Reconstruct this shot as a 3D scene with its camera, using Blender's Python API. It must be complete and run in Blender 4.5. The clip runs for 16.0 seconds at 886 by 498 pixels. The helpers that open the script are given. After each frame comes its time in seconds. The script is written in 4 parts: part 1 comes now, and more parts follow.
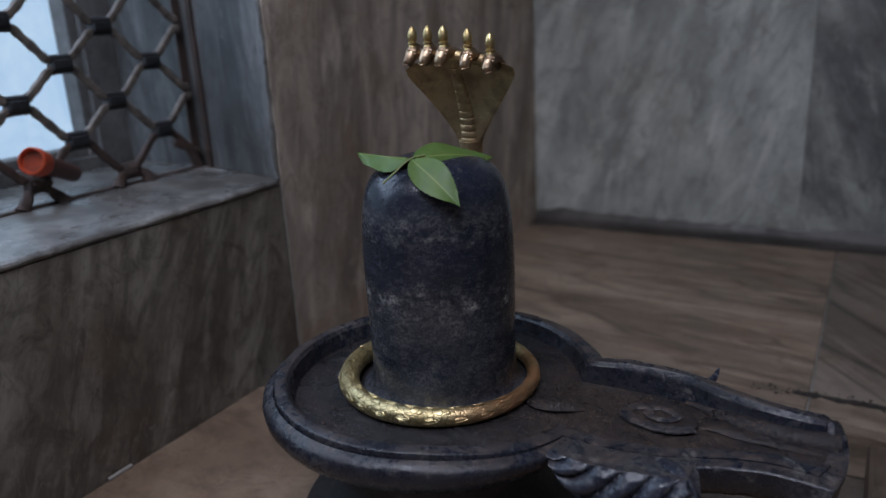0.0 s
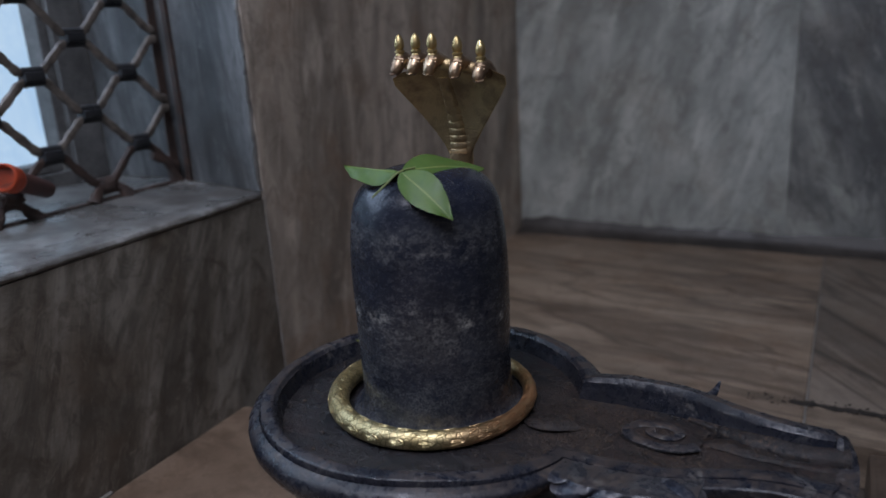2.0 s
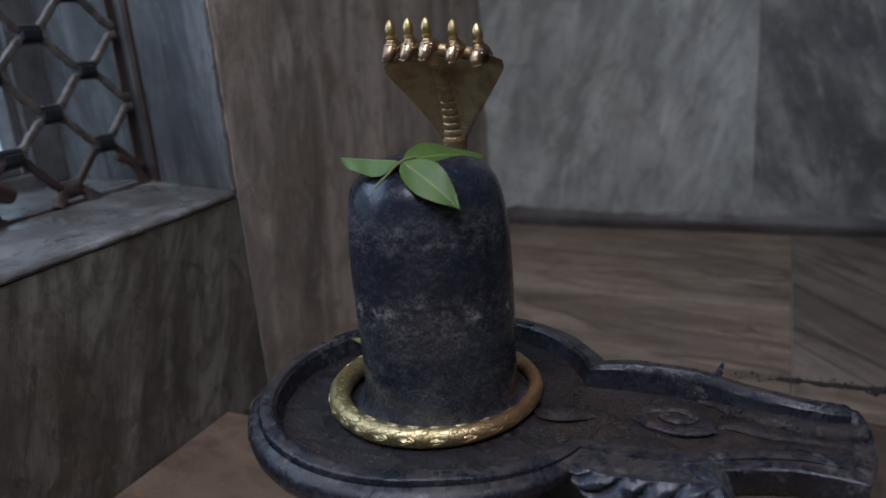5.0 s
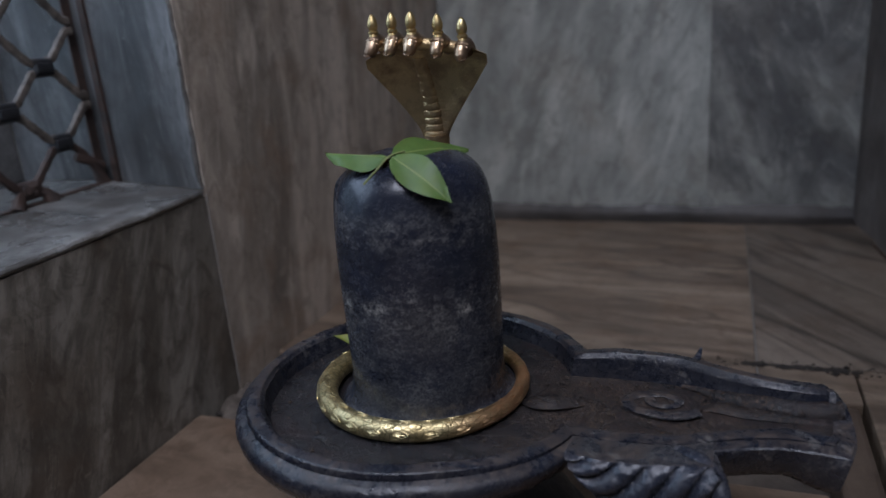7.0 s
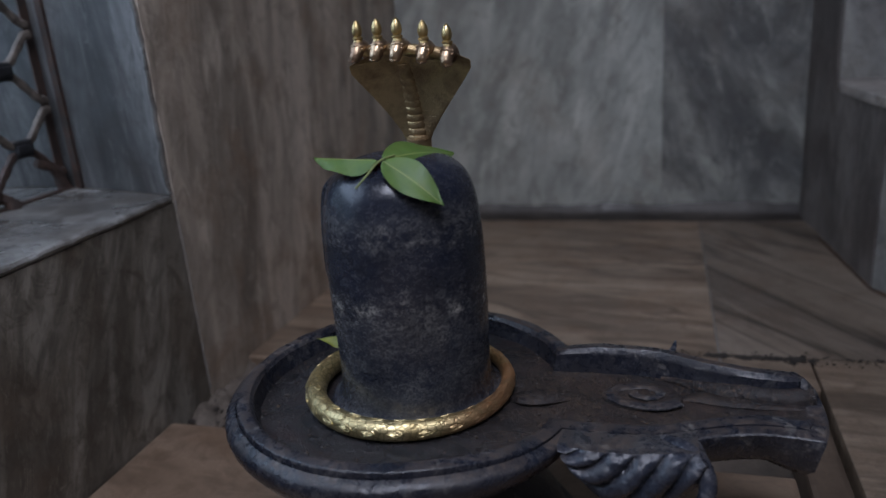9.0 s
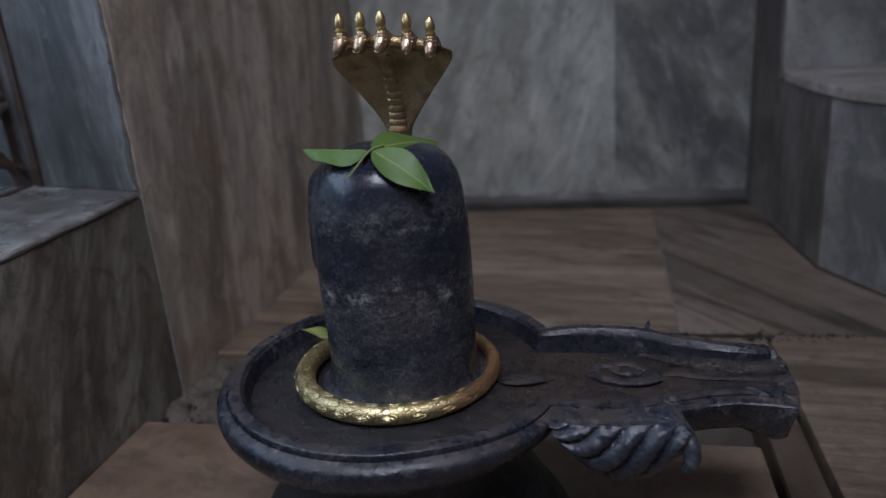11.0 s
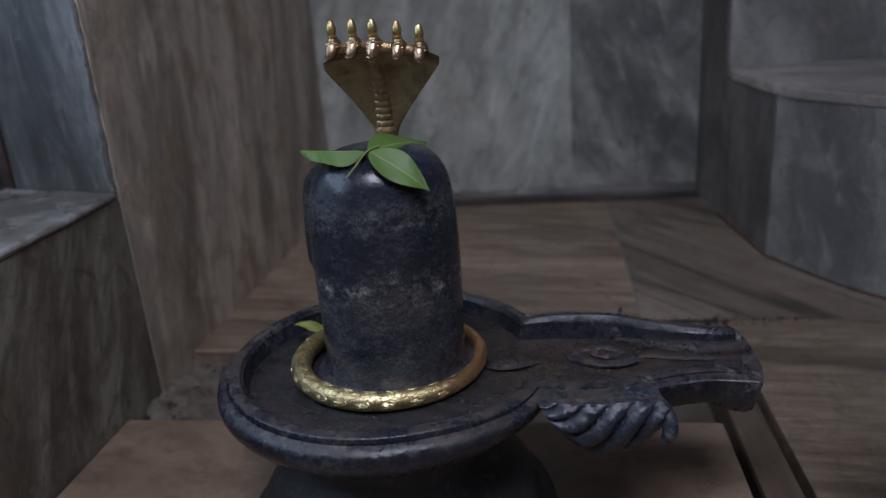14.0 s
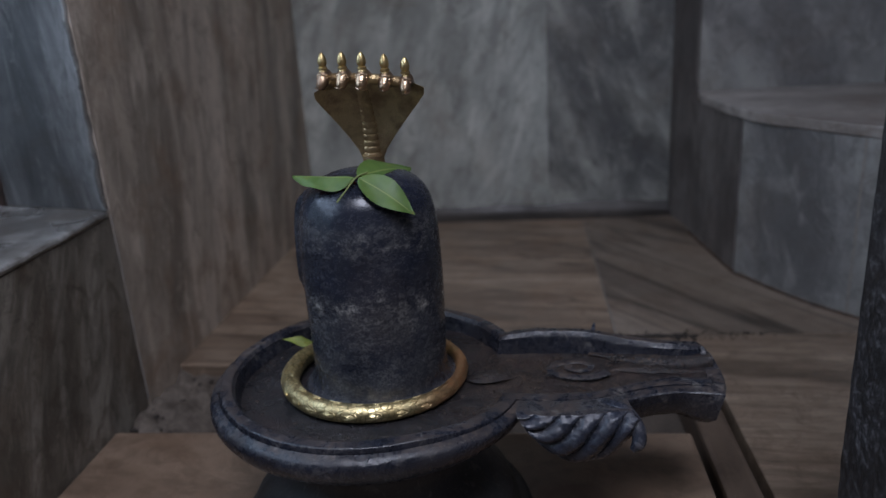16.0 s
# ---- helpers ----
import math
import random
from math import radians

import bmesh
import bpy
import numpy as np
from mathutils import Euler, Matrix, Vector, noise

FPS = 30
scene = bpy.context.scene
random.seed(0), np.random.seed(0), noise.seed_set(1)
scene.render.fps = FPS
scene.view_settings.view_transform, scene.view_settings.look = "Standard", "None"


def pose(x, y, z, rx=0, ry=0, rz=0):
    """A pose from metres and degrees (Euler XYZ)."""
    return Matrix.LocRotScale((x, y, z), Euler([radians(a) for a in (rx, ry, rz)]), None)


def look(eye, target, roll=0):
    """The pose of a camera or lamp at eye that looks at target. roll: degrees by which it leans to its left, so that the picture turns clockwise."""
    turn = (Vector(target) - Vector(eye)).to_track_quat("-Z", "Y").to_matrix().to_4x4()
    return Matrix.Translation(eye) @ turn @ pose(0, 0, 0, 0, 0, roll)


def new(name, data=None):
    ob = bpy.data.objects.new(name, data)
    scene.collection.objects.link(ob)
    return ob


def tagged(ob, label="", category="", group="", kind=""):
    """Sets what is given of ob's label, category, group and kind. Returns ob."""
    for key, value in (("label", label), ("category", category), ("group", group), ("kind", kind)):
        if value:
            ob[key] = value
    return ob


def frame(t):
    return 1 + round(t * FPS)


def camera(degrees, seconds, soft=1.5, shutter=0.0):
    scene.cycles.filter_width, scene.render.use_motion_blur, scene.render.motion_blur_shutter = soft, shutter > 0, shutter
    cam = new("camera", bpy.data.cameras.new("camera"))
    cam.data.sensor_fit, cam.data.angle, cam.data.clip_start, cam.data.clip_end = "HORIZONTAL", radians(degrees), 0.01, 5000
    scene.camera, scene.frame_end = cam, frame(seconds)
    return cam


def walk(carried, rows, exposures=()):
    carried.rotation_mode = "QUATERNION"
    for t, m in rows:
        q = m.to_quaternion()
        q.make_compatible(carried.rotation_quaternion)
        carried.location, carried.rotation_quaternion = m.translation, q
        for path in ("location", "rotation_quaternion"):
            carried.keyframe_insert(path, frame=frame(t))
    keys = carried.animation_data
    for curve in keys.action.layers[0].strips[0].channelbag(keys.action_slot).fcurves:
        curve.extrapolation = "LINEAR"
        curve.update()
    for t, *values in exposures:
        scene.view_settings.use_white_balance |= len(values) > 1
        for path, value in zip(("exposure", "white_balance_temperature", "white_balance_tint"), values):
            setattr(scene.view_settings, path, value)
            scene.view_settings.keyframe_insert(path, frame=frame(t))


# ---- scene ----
cam = camera(61.1, 16.0)
cam.data.dof.use_dof, cam.data.dof.focus_distance, cam.data.dof.aperture_fstop = True, 0.79, 3.5
PATH = [
    (0, (-0.01, 0.099, 0.596), (0.002, 2.012, 0.011), -3.0),
    (0.5, (-0.01, 0.107, 0.595), (0.008, 2.019, 0.009), -3.1),
    (1, (-0.012, 0.115, 0.595), (0.026, 2.028, 0.014), -3.3),
    (1.5, (-0.013, 0.123, 0.595), (0.035, 2.039, 0.024), -3.4),
    (2, (-0.019, 0.129, 0.595), (0.042, 2.046, 0.028), -3.5),
    (2.5, (-0.024, 0.134, 0.591), (0.046, 2.053, 0.03), -3.6),
    (3, (-0.031, 0.14, 0.589), (0.053, 2.057, 0.023), -3.8),
    (3.5, (-0.039, 0.145, 0.589), (0.07, 2.056, 0.012), -3.8),
    (4, (-0.047, 0.148, 0.589), (0.086, 2.057, 0.009), -4.2),
    (6.5, (-0.093, 0.156, 0.588), (0.178, 2.043, -0.017), -4.8),
    (7, (-0.102, 0.155, 0.59), (0.209, 2.035, -0.018), -4.8),
    (7.5, (-0.109, 0.155, 0.595), (0.237, 2.027, -0.018), -4.7),
    (8, (-0.119, 0.152, 0.596), (0.263, 2.018, -0.015), -4.5),
    (8.5, (-0.129, 0.152, 0.597), (0.281, 2.011, -0.015), -4.5),
    (9, (-0.143, 0.15, 0.598), (0.303, 2.0, -0.018), -4.6),
    (11.5, (-0.198, 0.141, 0.602), (0.413, 1.931, -0.047), -4.6),
    (12, (-0.207, 0.138, 0.604), (0.433, 1.916, -0.051), -4.5),
    (12.5, (-0.215, 0.135, 0.605), (0.452, 1.902, -0.054), -4.5),
    (13, (-0.228, 0.131, 0.608), (0.461, 1.887, -0.056), -4.3),
    (13.5, (-0.238, 0.126, 0.611), (0.452, 1.881, -0.055), -4.4),
    (14, (-0.245, 0.119, 0.617), (0.463, 1.868, -0.046), -4.4),
    (14.5, (-0.251, 0.111, 0.622), (0.47, 1.859, -0.028), -4.0),
    (15, (-0.257, 0.1, 0.627), (0.486, 1.841, -0.02), -4.0),
    (15.5, (-0.263, 0.092, 0.633), (0.501, 1.823, -0.013), -3.9),
    (16, (-0.267, 0.082, 0.641), (0.502, 1.816, 0.006), -3.6),
]
walk(cam, [(t, look(eye, target, roll)) for t, eye, target, roll in PATH])

# ---- world, sun and large lights ----
ROOM = Matrix.Rotation(radians(-30.5), 4, "Z")      # u along the back wall, v into the room
CU, CV = -0.458, 0.738                               # the basin's axis in the room
BASIN = ROOM @ Matrix.Translation((CU, CV, 0))

world = bpy.data.worlds.new("sky")
scene.world = world
world.use_nodes = True
wn = world.node_tree
sky = wn.nodes.new("ShaderNodeTexSky")
sky.sky_type, sky.sun_disc = "NISHITA", False
sky.sun_elevation, sky.sun_rotation = radians(38), radians(200)
wn.links.new(sky.outputs["Color"], wn.nodes["Background"].inputs["Color"])
wn.nodes["Background"].inputs["Strength"].default_value = 0.1


def area(name, m, sx, sy, power, colour):
    data = bpy.data.lights.new(name, "AREA")
    data.shape, data.size, data.size_y, data.energy, data.color = "RECTANGLE", sx, sy, power, colour
    ob = new(name, data)
    ob.matrix_world = m
    return ob


sun = new("sun", bpy.data.lights.new("sun", "SUN"))
sun.data.energy, sun.data.angle, sun.data.color = 2.0, radians(0.5), (1.0, 0.95, 0.88)
sun.matrix_world = look((3, -4, 5), (0, 0, 0))
WINDOW_LIGHT = area("window_light", ROOM @ look((-1.405, 0.45, 0.95), (-0.4, 0.50, 0.55)), 1.1, 1.1, 14.2, (0.56, 0.72, 1.0))
SKY_LIGHT = area("roof_opening_light", ROOM @ look((-0.25, -0.35, 2.24), (-0.27, 0.35, 0.2)), 1.0, 0.9, 37.8, (0.778, 0.822, 1.0))


# ---- materials ----
class Nodes:
    def __init__(self, name):
        self.mat = bpy.data.materials.new(name)
        self.mat.use_nodes = True
        self.t = self.mat.node_tree
        self.bsdf = self.t.nodes["Principled BSDF"]

    def add(self, kind, **inputs):
        n = self.t.nodes.new(kind)
        for k, v in inputs.items():
            n.inputs[k.replace("_", " ")].default_value = v
        return n

    def link(self, a, b):
        self.t.links.new(a, b)

    def coords(self, rot=(0, 0, 0), scale=(1, 1, 1), loc=(0, 0, 0)):
        tc = self.add("ShaderNodeTexCoord")
        mp = self.add("ShaderNodeMapping")
        mp.inputs["Scale"].default_value = scale
        mp.inputs["Location"].default_value = loc
        if any(rot):
            turned = self.add("ShaderNodeMapping")
            turned.inputs["Rotation"].default_value = [radians(a) for a in rot]
            self.link(tc.outputs["Object"], turned.inputs["Vector"])
            self.link(turned.outputs["Vector"], mp.inputs["Vector"])
        else:
            self.link(tc.outputs["Object"], mp.inputs["Vector"])
        return mp.outputs["Vector"]

    def noise(self, vec, scale, detail=5, rough=0.55, distort=0.0):
        n = self.add("ShaderNodeTexNoise", Scale=scale, Detail=detail, Roughness=rough, Distortion=distort)
        self.link(vec, n.inputs["Vector"])
        return n.outputs["Fac"]

    def ramp(self, fac, stops):
        n = self.add("ShaderNodeValToRGB")
        e = n.color_ramp.elements
        e[0].position, e[1].position = stops[0][0], stops[-1][0]
        for p, c in stops[1:-1]:
            e.new(p)
        for el, (p, c) in zip(e, stops):
            el.position = p
            el.color = (c, c, c, 1) if isinstance(c, (int, float)) else (*c, 1)
        self.link(fac, n.inputs["Fac"])
        return n.outputs["Color"]

    def mix(self, fac, a, b, mode="MIX"):
        n = self.t.nodes.new("ShaderNodeMix")
        n.data_type, n.blend_type = "RGBA", mode
        for s, val in ((n.inputs[0], fac), (n.inputs[6], a), (n.inputs[7], b)):
            if isinstance(val, (int, float)):
                s.default_value = val
            elif isinstance(val, tuple):
                s.default_value = (*val, 1)
            else:
                self.link(val, s)
        return n.outputs[2]

    def finish(self, colour, rough, bumps=(), metal=0.0, spec=0.5):
        b = self.bsdf
        for s, val in ((b.inputs["Base Color"], colour), (b.inputs["Roughness"], rough), (b.inputs["Metallic"], metal)):
            if isinstance(val, (int, float)):
                s.default_value = val
            elif isinstance(val, tuple):
                s.default_value = (*val, 1)
            else:
                self.link(val, s)
        b.inputs["Specular IOR Level"].default_value = spec
        prev = None
        for h, strength, dist in bumps:
            n = self.add("ShaderNodeBump", Strength=strength, Distance=dist)
            self.link(h, n.inputs["Height"])
            if prev:
                self.link(prev, n.inputs["Normal"])
            prev = n.outputs["Normal"]
        if prev:
            self.link(prev, b.inputs["Normal"])
        return self.mat


def marble(name, dark, mid, light, rot, stretch, rough=0.40, vein=0.6, big=2.2, loc=(0, 0, 0), stain=0.35, turn=0.7, lines=0.3, dirty=0.45, pool=None):
    """Veined marble: the veins run along the axis that stretch makes small, after the turn rot."""
    n = Nodes(name)
    v = n.coords(rot, stretch, loc)
    broad = n.noise(v, big, 3, 0.5, turn)
    streak = n.noise(v, big * 2.6, 4, 0.5, turn)
    second = n.noise(v, big * 5.5, 4, 0.55, turn * 0.6)
    plain = n.coords()
    grain = n.noise(plain, 170, 3, 0.6)
    blot = n.noise(plain, 6.5, 5, 0.6, 0.4)
    col = n.ramp(broad, [(0.32, dark), (0.50, mid), (0.66, light)])
    col = n.mix(n.ramp(streak, [(0.33, vein), (0.45, vein * 0.25), (0.52, 0.0)]), col, dark)
    col = n.mix(n.ramp(streak, [(0.54, 0.0), (0.68, 0.6)]), col, light)
    col = n.mix(n.ramp(broad, [(0.40, 0.0), (0.425, lines), (0.45, 0.0), (0.535, 0.0), (0.555, lines * 0.7), (0.575, 0.0)]), col, tuple(c * 0.6 for c in dark))
    col = n.mix(n.ramp(second, [(0.36, vein * 0.7), (0.46, 0.0)]), col, tuple(c * 0.6 for c in mid))
    col = n.mix(n.ramp(second, [(0.60, 0.0), (0.70, 0.3)]), col, light)
    col = n.mix(n.ramp(blot, [(0.5, 0.0), (0.72, stain)]), col, (mid[0] * 0.62, mid[1] * 0.48, mid[2] * 0.38))
    thin = n.noise(n.coords(rot, tuple(s * 0.8 for s in stretch), (loc[0] + 7, loc[1], loc[2] + 3)), big * 3.3, 6, 0.55, turn * 1.6)
    some = n.noise(plain, 9, 3, 0.5)
    crack = n.mix(1.0, n.ramp(thin, [(0.478, 0.0), (0.492, 0.30), (0.506, 0.0)]), n.ramp(some, [(0.42, 0.0), (0.62, 1.0)]), "MULTIPLY")
    col = n.mix(crack, col, tuple(min(0.8, c * 1.25) for c in light))
    gloom = n.mix(1.0, n.ramp(thin, [(0.53, 0.0), (0.552, 0.40), (0.62, 0.0)]), n.ramp(some, [(0.60, 1.0), (0.38, 0.0)][::-1]), "MULTIPLY")
    col = n.mix(gloom, col, tuple(c * 0.75 for c in dark))
    # uneven grime rubbed into the surface, and small pale scuffs
    grime = n.noise(plain, 19, 7, 0.72, 0.8)
    col = n.mix(n.ramp(grime, [(0.34, dirty), (0.50, 0.0)]), col, tuple(c * k for c, k in zip(dark, (0.75, 0.68, 0.62))))
    col = n.mix(n.ramp(grime, [(0.56, 0.0), (0.74, dirty * 0.5)]), col, light)
    fleck = n.noise(plain, 85, 5, 0.75, 0.3)
    col = n.mix(n.mix(1.0, n.ramp(fleck, [(0.30, 0.55), (0.42, 0.0)]), n.ramp(blot, [(0.40, 0.0), (0.60, 1.0)]), "MULTIPLY"), col, tuple(c * 0.6 for c in dark))
    col = n.mix(n.mix(1.0, n.ramp(fleck, [(0.62, 0.0), (0.70, 0.4)]), n.ramp(some, [(0.45, 0.0), (0.62, 1.0)]), "MULTIPLY"), col, tuple(min(0.8, c * 1.2) for c in light))
    col = n.mix(n.ramp(grain, [(0.35, 0.07), (0.55, 0.0)]), col, (0.03, 0.03, 0.03))
    if pool:
        # a damp reddish-brown stain where the spout drips
        away = n.add("ShaderNodeVectorMath")
        away.operation = "DISTANCE"
        n.link(plain, away.inputs[0])
        away.inputs[1].default_value = pool
        wet = n.mix(1.0, n.ramp(away.outputs["Value"], [(0.05, 1.0), (0.19, 0.0)]), n.ramp(n.noise(plain, 24, 5, 0.65, 0.6), [(0.34, 0.0), (0.56, 1.0)]), "MULTIPLY")
        col = n.mix(n.mix(1.0, wet, (0.65,) * 3, "MULTIPLY"), col, (0.135, 0.052, 0.032))
    r = n.ramp(blot, [(0.3, rough - 0.08), (0.75, rough + 0.16)])
    return n.finish(col, r, [(grime, 0.12, 0.003), (second, 0.06, 0.0015), (grain, 0.06, 0.0004)])


def black_stone(name, base, pale, rough=0.36, specks=0.5, bands=True, loc=(0, 0, 0), relief=0.25, edge=0.0, spec=0.5, dust=0.0):
    n = Nodes(name)
    flat = n.coords((0, 0, 0), (1, 1, 1.5 if bands else 1.0), loc)
    plain = n.coords((0, 0, 0), (1, 1, 1), loc)
    cloud = n.noise(flat, 13, 5, 0.62, 0.4)
    mottle = n.noise(flat, 120, 6, 0.75, 0.3)
    tool = n.noise(plain, 42, 4, 0.6, 0.5)
    dots = n.noise(plain, 420, 3, 0.7)
    scratch = n.noise(n.coords((12, 25, 0), (1, 1, 0.10), loc), 160, 3, 0.6)
    col = n.mix(n.ramp(cloud, [(0.35, 0.0), (0.7, 1.0)]), base, tuple(c * 1.8 for c in base))
    wear = n.mix(1.0, n.ramp(cloud, [(0.46, 0.0), (0.70, 1.0)]), n.ramp(mottle, [(0.53, 0.0), (0.70, 1.0)]), "MULTIPLY")
    col = n.mix(n.mix(1.0, wear, (specks,) * 3, "MULTIPLY"), col, pale)
    chalk = n.mix(1.0, n.ramp(mottle, [(0.58, 0.0), (0.70, 1.0)]), n.ramp(dots, [(0.50, 0.0), (0.62, 1.0)]), "MULTIPLY")
    if bands:
        # a worn ring where water has dried, and a fainter one above it
        sep = n.add("ShaderNodeSeparateXYZ")
        n.link(n.coords(), sep.inputs[0])
        ring = n.ramp(sep.outputs["Z"], [(0.0, 0.03), (0.215, 0.06), (0.30, 0.10), (0.318, 0.20), (0.330, 0.42), (0.346, 0.06), (0.38, 0.05), (0.395, 0.22), (0.415, 0.14), (0.430, 0.02), (1.0, 0.0)])
        # rubbed pale patches: angle round the stone, height, half width, half height, strength
        for ang, zz, wide, high, much in ((-102, 0.330, 0.016, 0.0085, 1.0), (-39, 0.3235, 0.012, 0.0065, 1.0), (-40, 0.387, 0.012, 0.005, 0.8), (-86, 0.408, 0.009, 0.007, 0.6),
                                          (-30, 0.343, 0.005, 0.0035, 0.9), (-6, 0.318, 0.013, 0.005, 0.7), (-77, 0.344, 0.012, 0.012, 0.35), (-62, 0.395, 0.013, 0.004, 0.4), (-130, 0.326, 0.012, 0.007, 0.6)):
            sub = n.add("ShaderNodeVectorMath")
            sub.operation = "SUBTRACT"
            n.link(n.coords(), sub.inputs[0])
            sub.inputs[1].default_value = (0.0808 * math.cos(radians(ang)), 0.0808 * math.sin(radians(ang)), zz)
            squash = n.add("ShaderNodeVectorMath")
            squash.operation = "MULTIPLY"
            n.link(sub.outputs["Vector"], squash.inputs[0])
            squash.inputs[1].default_value = (1 / wide, 1 / wide, 1 / high)
            far = n.add("ShaderNodeVectorMath")
            far.operation = "LENGTH"
            n.link(squash.outputs["Vector"], far.inputs[0])
            ring = n.mix(1.0, ring, n.ramp(far.outputs["Value"], [(0.25, much), (1.25, 0.0)]), "ADD")
        chalk = n.mix(1.0, n.ramp(mottle, [(0.39, 0.0), (0.57, 1.0)]), ring, "MULTIPLY")
        chalk = n.mix(1.0, chalk, n.ramp(n.noise(plain, 46, 5, 0.7), [(0.40, 0.1), (0.60, 1.0)]), "MULTIPLY")
        chalk = n.mix(1.0, chalk, n.ramp(dots, [(0.38, 0.15), (0.58, 1.0)]), "MULTIPLY")
        # a thin grey film of dried milk and dust below the worn ring, with window reflection painted in
        film_sheen = n.mix(1.0, n.ramp(sep.outputs["Z"], [(0.0, 1.0), (0.24, 0.9), (0.32, 0.8), (0.338, 0.10), (0.40, 0.05), (0.412, 0.55), (0.428, 0.0)]), n.ramp(n.noise(flat, 26, 6, 0.68, 0.6), [(0.36, 0.0), (0.62, 1.0)]), "MULTIPLY")
        # stronger towards the foot, as colour for the window's sheen on the stone
        col = n.mix(n.mix(1.0, film_sheen, n.ramp(dots, [(0.38, 0.12), (0.60, 1.0)]), "MULTIPLY"), col, (0.080, 0.081, 0.084))
    col = n.mix(n.mix(1.0, chalk, (0.95,) * 3, "MULTIPLY"), col, pale)
    col = n.mix(n.ramp(scratch, [(0.67, 0.0), (0.75, 0.14)]), col, pale)
    grit = n.mix(1.0, n.ramp(n.noise(plain, 700, 2, 0.6), [(0.60, 0.0), (0.68, 1.0)]), n.ramp(cloud, [(0.38, 0.03), (0.6, 0.30 if bands else 0.6)]), "MULTIPLY")
    col = n.mix(grit, col, tuple(c * 0.8 for c in pale))
    if edge:
        geo = n.add("ShaderNodeNewGeometry")
        worn = n.mix(1.0, n.ramp(geo.outputs["Pointiness"], [(0.54, 0.0), (0.64, edge)]), n.ramp(mottle, [(0.36, 0.0), (0.56, 1.0)]), "MULTIPLY")
        col = n.mix(worn, col, pale)
    r = n.mix(n.ramp(mottle, [(0.4, 0.0), (0.62, 1.0)]), (rough,) * 3, (rough + 0.16,) * 3)
    patch = n.noise(plain, 24, 6, 0.7, 0.8)
    r = n.mix(n.ramp(patch, [(0.50, 0.0), (0.68, 0.2 if bands else 0.45)]), r, (0.55,) * 3)
    if dust:
        # brown dust settled on what faces up, and in blotches elsewhere
        up = n.add("ShaderNodeSeparateXYZ")
        n.link(n.add("ShaderNodeNewGeometry").outputs["Normal"], up.inputs[0])
        lie = n.mix(1.0, n.ramp(up.outputs["Z"], [(0.0, 0.05), (0.6, 0.22), (0.97, 1.0)]), n.ramp(patch, [(0.42, 0.0), (0.58, dust)]), "MULTIPLY")
        lie = n.mix(1.0, lie, n.ramp(dots, [(0.32, 0.45), (0.6, 1.0)]), "MULTIPLY")
        lie = n.mix(1.0, lie, n.ramp(mottle, [(0.38, 0.25), (0.58, 1.0)]), "MULTIPLY")
        col = n.mix(lie, col, (0.105, 0.076, 0.058))
        r = n.mix(lie, r, (0.7,) * 3)
        # pale scuffs
        scuff = n.mix(1.0, n.ramp(n.noise(flat, 58, 5, 0.7, 1.0), [(0.58, 0.0), (0.64, 1.0)]), n.ramp(cloud, [(0.42, 0.0), (0.56, 0.6)]), "MULTIPLY")
        col = n.mix(scuff, col, tuple(c * 0.75 for c in pale))
    return n.finish(col, r, [(tool, relief * 0.7, 0.004), (mottle, relief * 0.8, 0.0012), (dots, 0.10, 0.0004)], 0.0, spec)


def brass(name, base, dirt, rough=0.3, red=0.0, scaly=0.08):
    n = Nodes(name)
    plain = n.coords()
    patina = n.noise(plain, 42, 5, 0.6, 0.3)
    fine = n.noise(plain, 420, 4, 0.6)
    vor = n.add("ShaderNodeTexVoronoi", Scale=480.0)
    n.link(plain, vor.inputs["Vector"])
    col = n.mix(n.ramp(patina, [(0.42, 0.0), (0.66, 0.85)]), base, dirt)
    if red:
        # engraved outlines, dark with old polish
        cell = n.add("ShaderNodeTexVoronoi", Scale=150.0)
        cell.feature = "DISTANCE_TO_EDGE"
        n.link(plain, cell.inputs["Vector"])
        cut = n.ramp(cell.outputs["Distance"], [(0.0, 1.0), (0.045, 1.0), (0.10, 0.0)])
        col = n.mix(n.mix(1.0, cut, (0.6,) * 3, "MULTIPLY"), col, tuple(c * 0.5 for c in dirt))
        # red powder rubbed off on the tail side
        sep = n.add("ShaderNodeSeparateXYZ")
        n.link(plain, sep.inputs[0])
        side = n.mix(1.0, n.ramp(sep.outputs["X"], [(0.058, 0.0), (0.100, 1.0)]), n.ramp(n.noise(plain, 30, 4, 0.6), [(0.25, 0.2), (0.5, red)]), "MULTIPLY")
        col = n.mix(side, col, (0.76, 0.42, 0.22))
    r = n.ramp(patina, [(0.35, rough), (0.7, rough + 0.22)])
    marks = [(vor.outputs["Distance"], scaly, 0.0012), (fine, 0.10, 0.0004)]
    if red:
        marks.insert(0, (n.ramp(cell.outputs["Distance"], [(0.0, 0.0), (0.12, 1.0)]), 0.28, 0.0010))
    return n.finish(col, r, marks, metal=1.0)


def simple(name, c0, c1, scale, rough, bump=0.2, metal=0.0, dist=0.001):
    n = Nodes(name)
    plain = n.coords()
    a = n.noise(plain, scale, 5, 0.6, 0.2)
    b = n.noise(plain, scale * 9, 4, 0.6)
    col = n.mix(n.ramp(a, [(0.35, 0.0), (0.68, 1.0)]), c0, c1)
    col = n.mix(n.ramp(b, [(0.4, 0.25), (0.6, 0.0)]), col, tuple(c * 0.5 for c in c0))
    return n.finish(col, n.ramp(a, [(0.3, rough - 0.08), (0.7, rough + 0.1)]), [(b, bump, dist)], metal)


